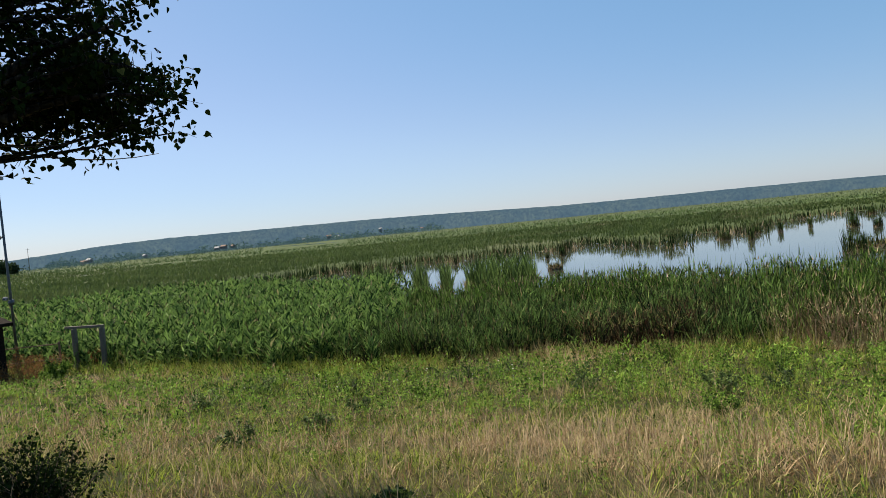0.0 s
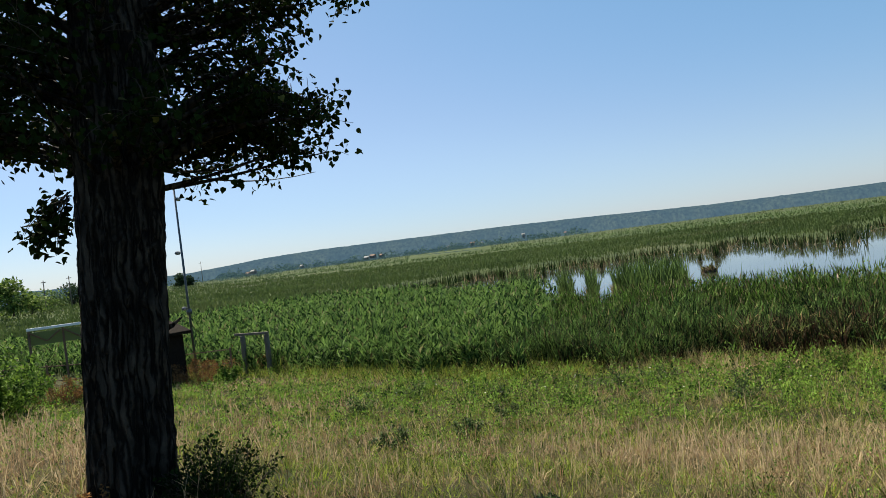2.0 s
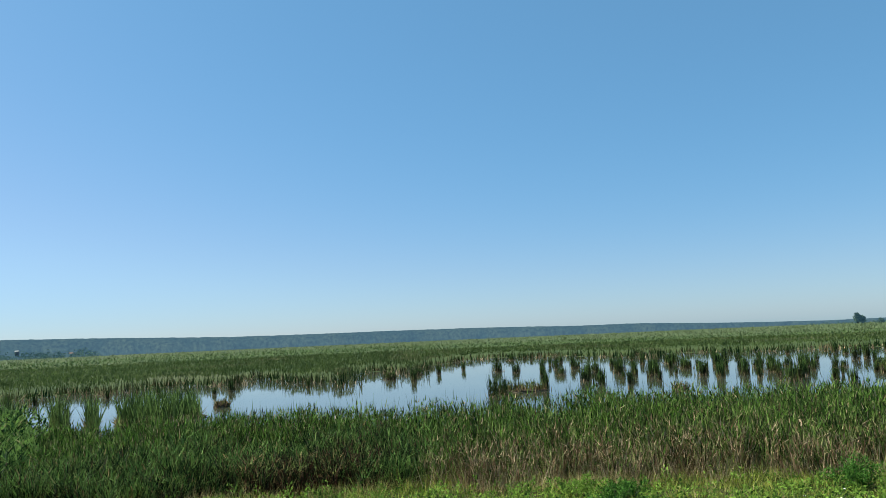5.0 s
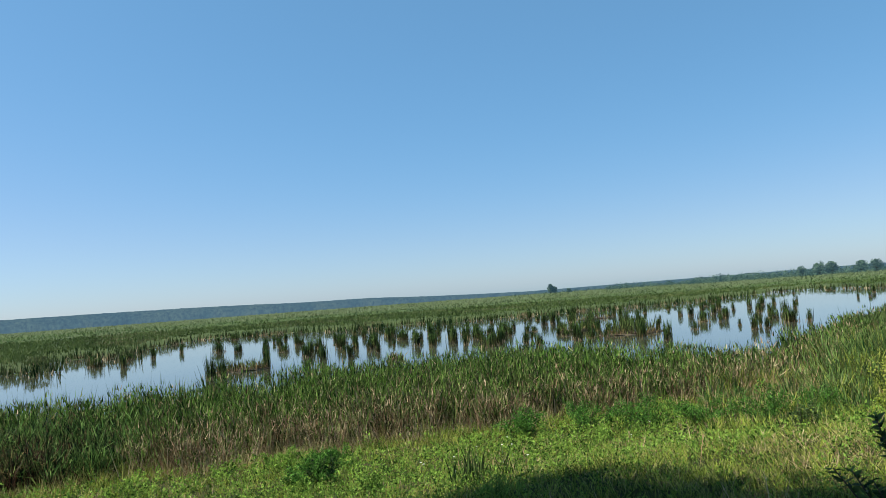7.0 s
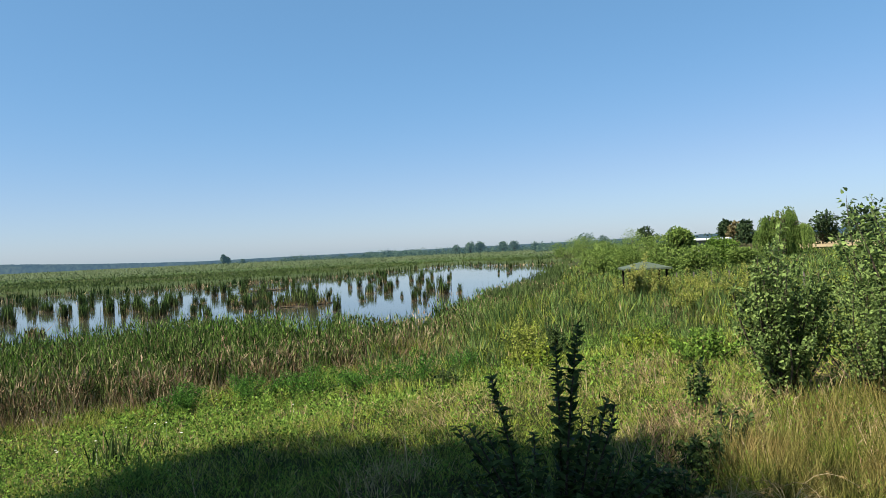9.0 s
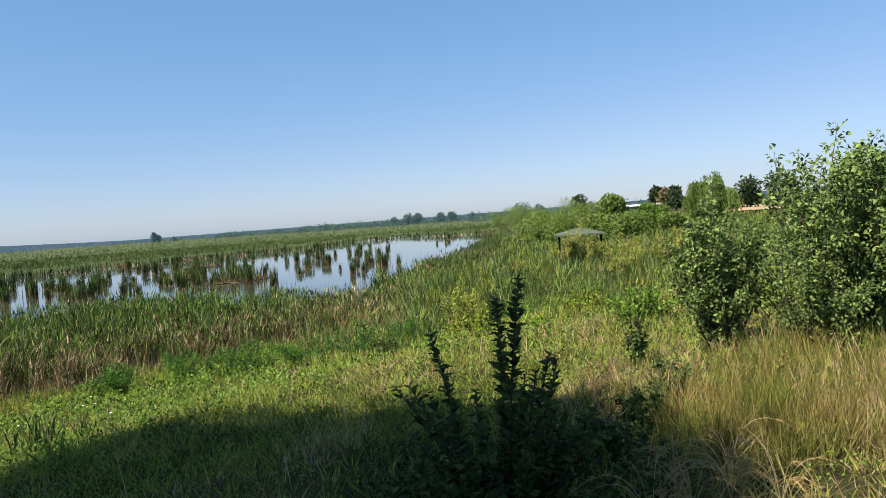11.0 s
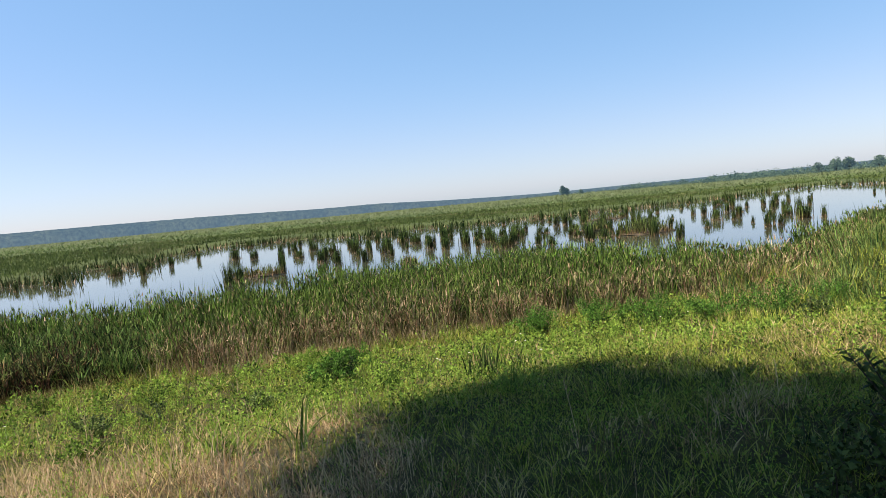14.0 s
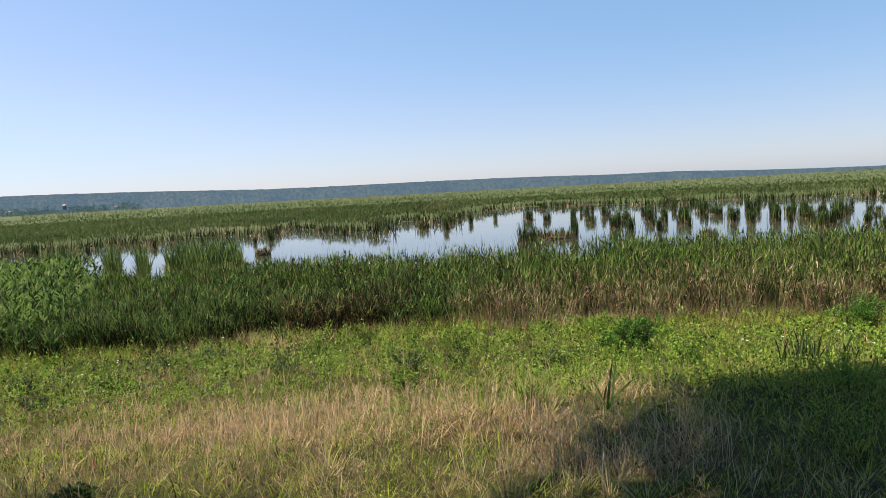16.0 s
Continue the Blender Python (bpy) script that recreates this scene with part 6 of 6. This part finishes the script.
# ---------------------------------------------------------------- the bank's grass and weeds
def bank_grass():
    b = Bits()
    x, y, d = scatter(13000, 1.7, 31.0, -66, 130, 0.62)
    s = inland(x, y)
    keep = (s > -0.3) & (np.hypot(x + 3.75, y - 5.02) > 0.45)
    x, y, d, s = x[keep], y[keep], d[keep], s[keep]
    m = len(x)
    dry = dryness(x, y)
    own = np.clip((dry + rng.uniform(-0.45, 0.45, m) - 0.5) * 2.0 + 0.5, 0, 1)
    h = (0.13 + 0.08 * dry + 0.06 * wave(x, y, 0.8, 2)) * rng.uniform(0.5, 1.35, m) * np.interp(s, [0, 4, 12, 18], [1.7, 1.4, 1.0, 0.95])
    size = np.clip(0.012 * d, 0.05, 0.2) * rng.uniform(0.6, 1.3, m)
    tone, z, wide = contrast(m, x, y, 0.7), ground(x, y) - 0.02, np.clip(0.0015 * d, 0.003, 0.05)
    for k, per, segs in ((d < 11, 10, 2), (d >= 11, 13, 1)):
        tufts(b, x[k], y[k], z[k], per, size[k], h[k], wide[k] * (1.0 if segs == 2 else 1.4), 0.75, 0.35, tone[k], own[k] * 0.9, own[k], segs)
    x, y, d = scatter(34000, 1.6, 31.0, -66, 130, 0.70)
    s = inland(x, y)
    keep = (s > -0.3) & (np.hypot(x + 3.75, y - 5.02) > 0.42)
    x, y, d, s = x[keep], y[keep], d[keep], s[keep]
    m = len(x)
    own = np.clip((dryness(x, y) + rng.uniform(-0.5, 0.5, m) - 0.5) * 1.8 + 0.5, 0, 1)
    base, tone = np.stack([x, y, ground(x, y) - 0.02], 1), 0.8 * contrast(m, x, y, 0.7)
    for k, segs in ((d < 9, 2), (d >= 9, 1)):
        n = k.sum()
        blades(b, base[k], rng.uniform(0.05, 0.24, n), np.clip(0.0013 * d[k], 0.0032, 0.05) * (1.0 if segs == 2 else 1.5) * rng.uniform(0.5, 1.4, n), rng.uniform(0, 0.8, n), rng.uniform(0.05, 1.0, n), tone[k], own[k], own[k], segs)
    x, y, d = scatter(8000, 5.5, 17.0, 48, 128)
    az = np.degrees(np.arctan2(x, y))
    keep = (inland(x, y) > 1.0) & (rng.uniform(0, 1, len(x)) < np.clip((az - 48) / 30, 0, 1) * (0.9 + 0.5 * wave(x, y, 0.7, 2)))
    x, y, d = x[keep], y[keep], d[keep]
    m = len(x)
    own = np.clip((dryness(x, y) + rng.uniform(-0.45, 0.45, m) - 0.45) * 2.0 + 0.5, 0, 1)
    tufts(b, x, y, ground(x, y) - 0.02, 13, 0.014 * d, rng.uniform(0.06, 0.26, m) * (1 + 0.4 * wave(x, y, 0.6, 5)), 0.0015 * d, 0.7, 0.4, np.clip(contrast(m, x, y, 0.6) + 0.2 * wave(x, y, 0.5, 9), 0, 1), own * 0.9, own, 1)
    tagged(new("meadow_grass", b.mesh("meadow_grass", GRASS)), "summer grass on the bank, part green and part straw", "grass", kind="stuff")


bank_grass()


def bank_stems():
    """Thin upright grass stems, fresh and bleached, over the herbs of the bank."""
    b = Bits()
    x, y, d = scatter(30000, 2.6, 30.0, -62, 112, 0.6)
    s = inland(x, y)
    keep = (s > 0.3) & (np.hypot(x + 3.75, y - 5.02) > 0.6) & (rng.uniform(0, 1, len(x)) < 0.55 + 0.5 * wave(x, y, 0.8, 5) + 0.35 * wave(x, y, 2.1, 3))
    x, y, d, s = x[keep], y[keep], d[keep], s[keep]
    m = len(x)
    bleached = np.clip(0.20 + 0.7 * dryness(x, y) + 0.45 * wave(x, y, 1.3, 6) + 0.65 * blob(x, y, 2.4, 15.4, 3.4, 1.8), 0.03, 0.95) * np.interp(x, [2.5, 4.5], [1.0, 0.4])
    high = rng.uniform(0.18, 0.42, m) * np.interp(s, [0, 4, 12], [1.5, 1.25, 0.8])
    strokes(b, x, y, ground(x, y) - 0.02, 6, 0.012 * d, high, np.clip(0.0009 * d, 0.003, 0.025), 0.3, 0.25, 0.25 + 0.6 * wave(x, y, 0.9, 2), bleached * 0.6, bleached, 1)
    tagged(new("grass_stems", b.mesh("grass_stems", GRASS)), "thin grass stems, fresh green and bleached", "grass", kind="stuff")


bank_stems()


def shore_grass():
    """Rank green grass along the foot of the reeds."""
    b = Bits()
    x, y, d = scatter(60000, 13.0, 34.0, -62, 92)
    s = inland(x, y) + 0.5 * wave(x, y, 0.8, 3)
    keep = (s > -0.7) & (s < 1.6) & (rng.uniform(0, 1, len(x)) < 0.75 + 0.5 * wave(x, y, 1.1, 5) - 0.45 * blob(x, y, 4.0, 19.8, 4.0, 1.6))
    x, y, d, s = x[keep], y[keep], d[keep], s[keep]
    m = len(x)
    old = np.clip(0.08 + 0.5 * blob(x, y, 4.0, 19.8, 4.5, 1.6) + 0.5 * blob(x, y, 13.0, 17.0, 4.0, 2.0) + 0.3 * wave(x, y, 0.9, 2), 0, 1)
    tufts(b, x, y, ground(x, y) - 0.02, 8, 0.12, rng.uniform(0.3, 0.85, m) * np.interp(s, [-0.5, 1.6], [1.1, 0.6]), 0.0013 * d, 0.4, 0.3, contrast(m, x, y, 0.8), old, old * 0.8, 1)
    tagged(new("shore_grass", b.mesh("shore_grass", GRASS)), "rank green grass along the foot of the reeds", "grass", kind="stuff")


shore_grass()


def seed_heads():
    """Straw panicles that stand over the dry patches."""
    b = Bits()
    x, y, d = scatter(80000, 2.2, 22.0, -60, 125, 0.66)
    keep = (inland(x, y) > 1.0) & (rng.uniform(0, 1, len(x)) < dryness(x, y) ** 2 * np.interp(x, [2.5, 4.5], [0.75, 0.2])) & (np.hypot(x + 3.75, y - 5.02) > 0.5)
    x, y, d = x[keep], y[keep], d[keep]
    m = len(x)
    base = np.stack([x, y, ground(x, y) - 0.02], 1)
    h = rng.uniform(0.10, 0.44, m) * (1 + 0.55 * wave(x, y, 0.5, 3))
    way, lean = rng.uniform(0, 2 * np.pi, m), rng.uniform(0, 0.3, m)
    blades(b, base, h, np.clip(0.0010 * d, 0.003, 0.02), lean, 0.1, np.where(rng.uniform(0, 1, m) < 0.4, 0.15, 0.95), 0.9, 1.0, 2, way)
    tip = base + np.stack([np.cos(way), np.sin(way), 0 * way], 1) * ((lean + 0.04) * h * 0.8)[:, None] + np.stack([0 * h, 0 * h, h * 0.78], 1)
    for _ in range(3):
        blades(b, tip - np.stack([0 * h, 0 * h, h * rng.uniform(0, 0.2, m)], 1), h * 0.15, np.clip(0.0013 * d, 0.004, 0.03), rng.uniform(0.2, 1.2, m), 0.2, rng.uniform(0.2, 1, m), 1.0, 0.95, 1)
    tagged(new("dry_panicles", b.mesh("dry_panicles", GRASS)), "dry straw seed heads standing over the grass", "grass", kind="stuff")


seed_heads()


def golden_grass():
    """Fine ripe grass beside the bushes."""
    b = Bits()
    r = np.random.default_rng(91)
    n = 10000
    a, q = r.uniform(0, 2 * np.pi, n), np.sqrt(r.uniform(0, 1, n))
    side = r.uniform(0, 1, n) < 0.5
    x, y = np.where(side, 6.6, 5.55) + np.where(side, 1.7, 0.75) * q * np.cos(a), np.where(side, -2.3, -1.35) + np.where(side, 1.0, 0.6) * q * np.sin(a)
    keep = r.uniform(0, 1, n) < 0.75 + 0.6 * wave(x, y, 0.5, 3)
    x, y = x[keep], y[keep]
    n = len(x)
    blades(b, np.stack([x, y, ground(x, y) - 0.02], 1), r.uniform(0.14, 0.44, n), r.uniform(0.003, 0.007, n), r.uniform(0, 0.35, n), r.uniform(0.0, 0.4, n),
           np.where(r.uniform(0, 1, n) < 0.5, 0.1, 0.85), np.clip(0.0 + 0.5 * wave(x, y, 0.8, 2), 0, 1), np.clip(0.5 + 0.6 * wave(x, y, 0.5, 5), 0, 1), 3, None, r)
    tagged(new("golden_grass", b.mesh("golden_grass", GOLD)), "fine golden ripe grass beside the bushes", "grass", kind="stuff")


golden_grass()


def broad_weeds():
    """Low leafy plants, each a small uneven dome of leaves."""
    b = Bits()
    x, y, d = scatter(52000, 3.0, 32.0, -62, 110, 0.6)
    s = inland(x, y)
    dens = 0.24 + 0.50 * np.clip(1 - np.abs(s - 4.5) / 5.0, 0, 1) * (x < 8) + 0.30 * wave(x, y, 0.9) + 0.18 * wave(x, y, 0.4, 6)
    for cx, cy, rx, ry in ((10.5, 14.4, 2.6, 1.4), (15.5, 11.5, 3.5, 1.5), (20.0, 9.2, 3.6, 1.6), (9.0, 10.8, 2.2, 1.6), (14.0, 9.0, 4.0, 1.4), (7.0, 9.0, 2.2, 1.4), (14.0, 4.0, 4.0, 2.5), (20, 3, 5, 3)):
        dens = dens + 0.5 * blob(x, y, cx, cy, rx, ry)
    dens = dens + 0.16 * blob(x, y, 10.5, 5.5, 7.0, 6.5)
    dens = dens * (1 - 0.75 * blob(x, y, 1.4, 8.4, 2.3, 2.2)) * (1 - 0.8 * blob(x, y, -2.5, 6.5, 4.0, 3.2))
    keep = (s > -0.4) & (rng.uniform(0, 1, len(x)) < dens * 0.55) & (np.hypot(x + 3.75, y - 5.02) > 0.6)
    x, y, d, s = x[keep], y[keep], d[keep], s[keep]
    n, per = len(x), 17
    wide, high = rng.uniform(0.06, 0.20, n), rng.uniform(0.10, 0.34, n) * np.interp(s, [0, 3, 10], [1.7, 1.4, 0.9]) * (1 + 0.45 * wave(x, y, 0.9))
    tone = contrast(n, x, y, 0.9)
    x, y, d, wide, high, tone = (np.repeat(q, per) for q in (x, y, d, wide, high, tone))
    m = n * per
    v = rng.normal(size=(m, 3))
    v /= np.linalg.norm(v, axis=1)[:, None]
    v[:, 2] = np.abs(v[:, 2])
    q = rng.uniform(0.35, 1, m)
    pos = np.stack([x + v[:, 0] * wide * q, y + v[:, 1] * wide * q, ground(x, y) + 0.02 + v[:, 2] * high * q], 1)
    L = np.clip(0.0038 * d, 0.016, 0.075) * rng.uniform(0.6, 1.5, m)
    leaves(b, pos, v + rng.normal(size=(m, 3)) * 0.5, L, L * 0.55, np.clip(0.10 + 0.62 * tone + np.where(rng.uniform(0, 1, m) < 0.5, rng.uniform(-0.15, 0.05, m), rng.uniform(0.15, 0.5, m)), 0, 1), (rng.uniform(0, 1, m) > 0.96) * 0.6)
    tagged(new("bank_weeds", b.mesh("bank_weeds", WEED)), "bright green leafy weeds on the damp lower bank", "weeds", kind="stuff")


broad_weeds()


def flowers():
    r = np.random.default_rng(77)
    b = Bits()
    pts = []
    for cx, cy, rx, ry, n in ((-1.5, 17.0, 4.5, 2.5, 12), (11.5, 8.0, 3.0, 2.0, 5), (14.5, 8.5, 4.0, 2.0, 8), (1.5, 15.0, 3.0, 2.0, 8)):
        for _ in range(n):
            pts.append((cx + rx * r.uniform(-1, 1), cy + ry * r.uniform(-1, 1)))
    for x, y in pts:
        z = float(ground(x, y)) + r.uniform(0.25, 0.5)
        a = np.arange(7) * 2 * np.pi / 7
        c = np.tile((x, y, z), (7, 1))
        leaves(b, c, np.stack([np.cos(a), np.sin(a), 0 * a + 0.25], 1), 0.022, 0.02, 1.0, 0.0, False, r)
        blades(b, np.array([(x, y, z - 0.45)]), 0.45, 0.008, 0.0, 0.0, 0.5, 0, 0, 1, None, r)
    tagged(new("white_flowers", b.mesh("white_flowers", PETAL)), "scattered small white meadow flowers", "flowers", kind="stuff")


flowers()
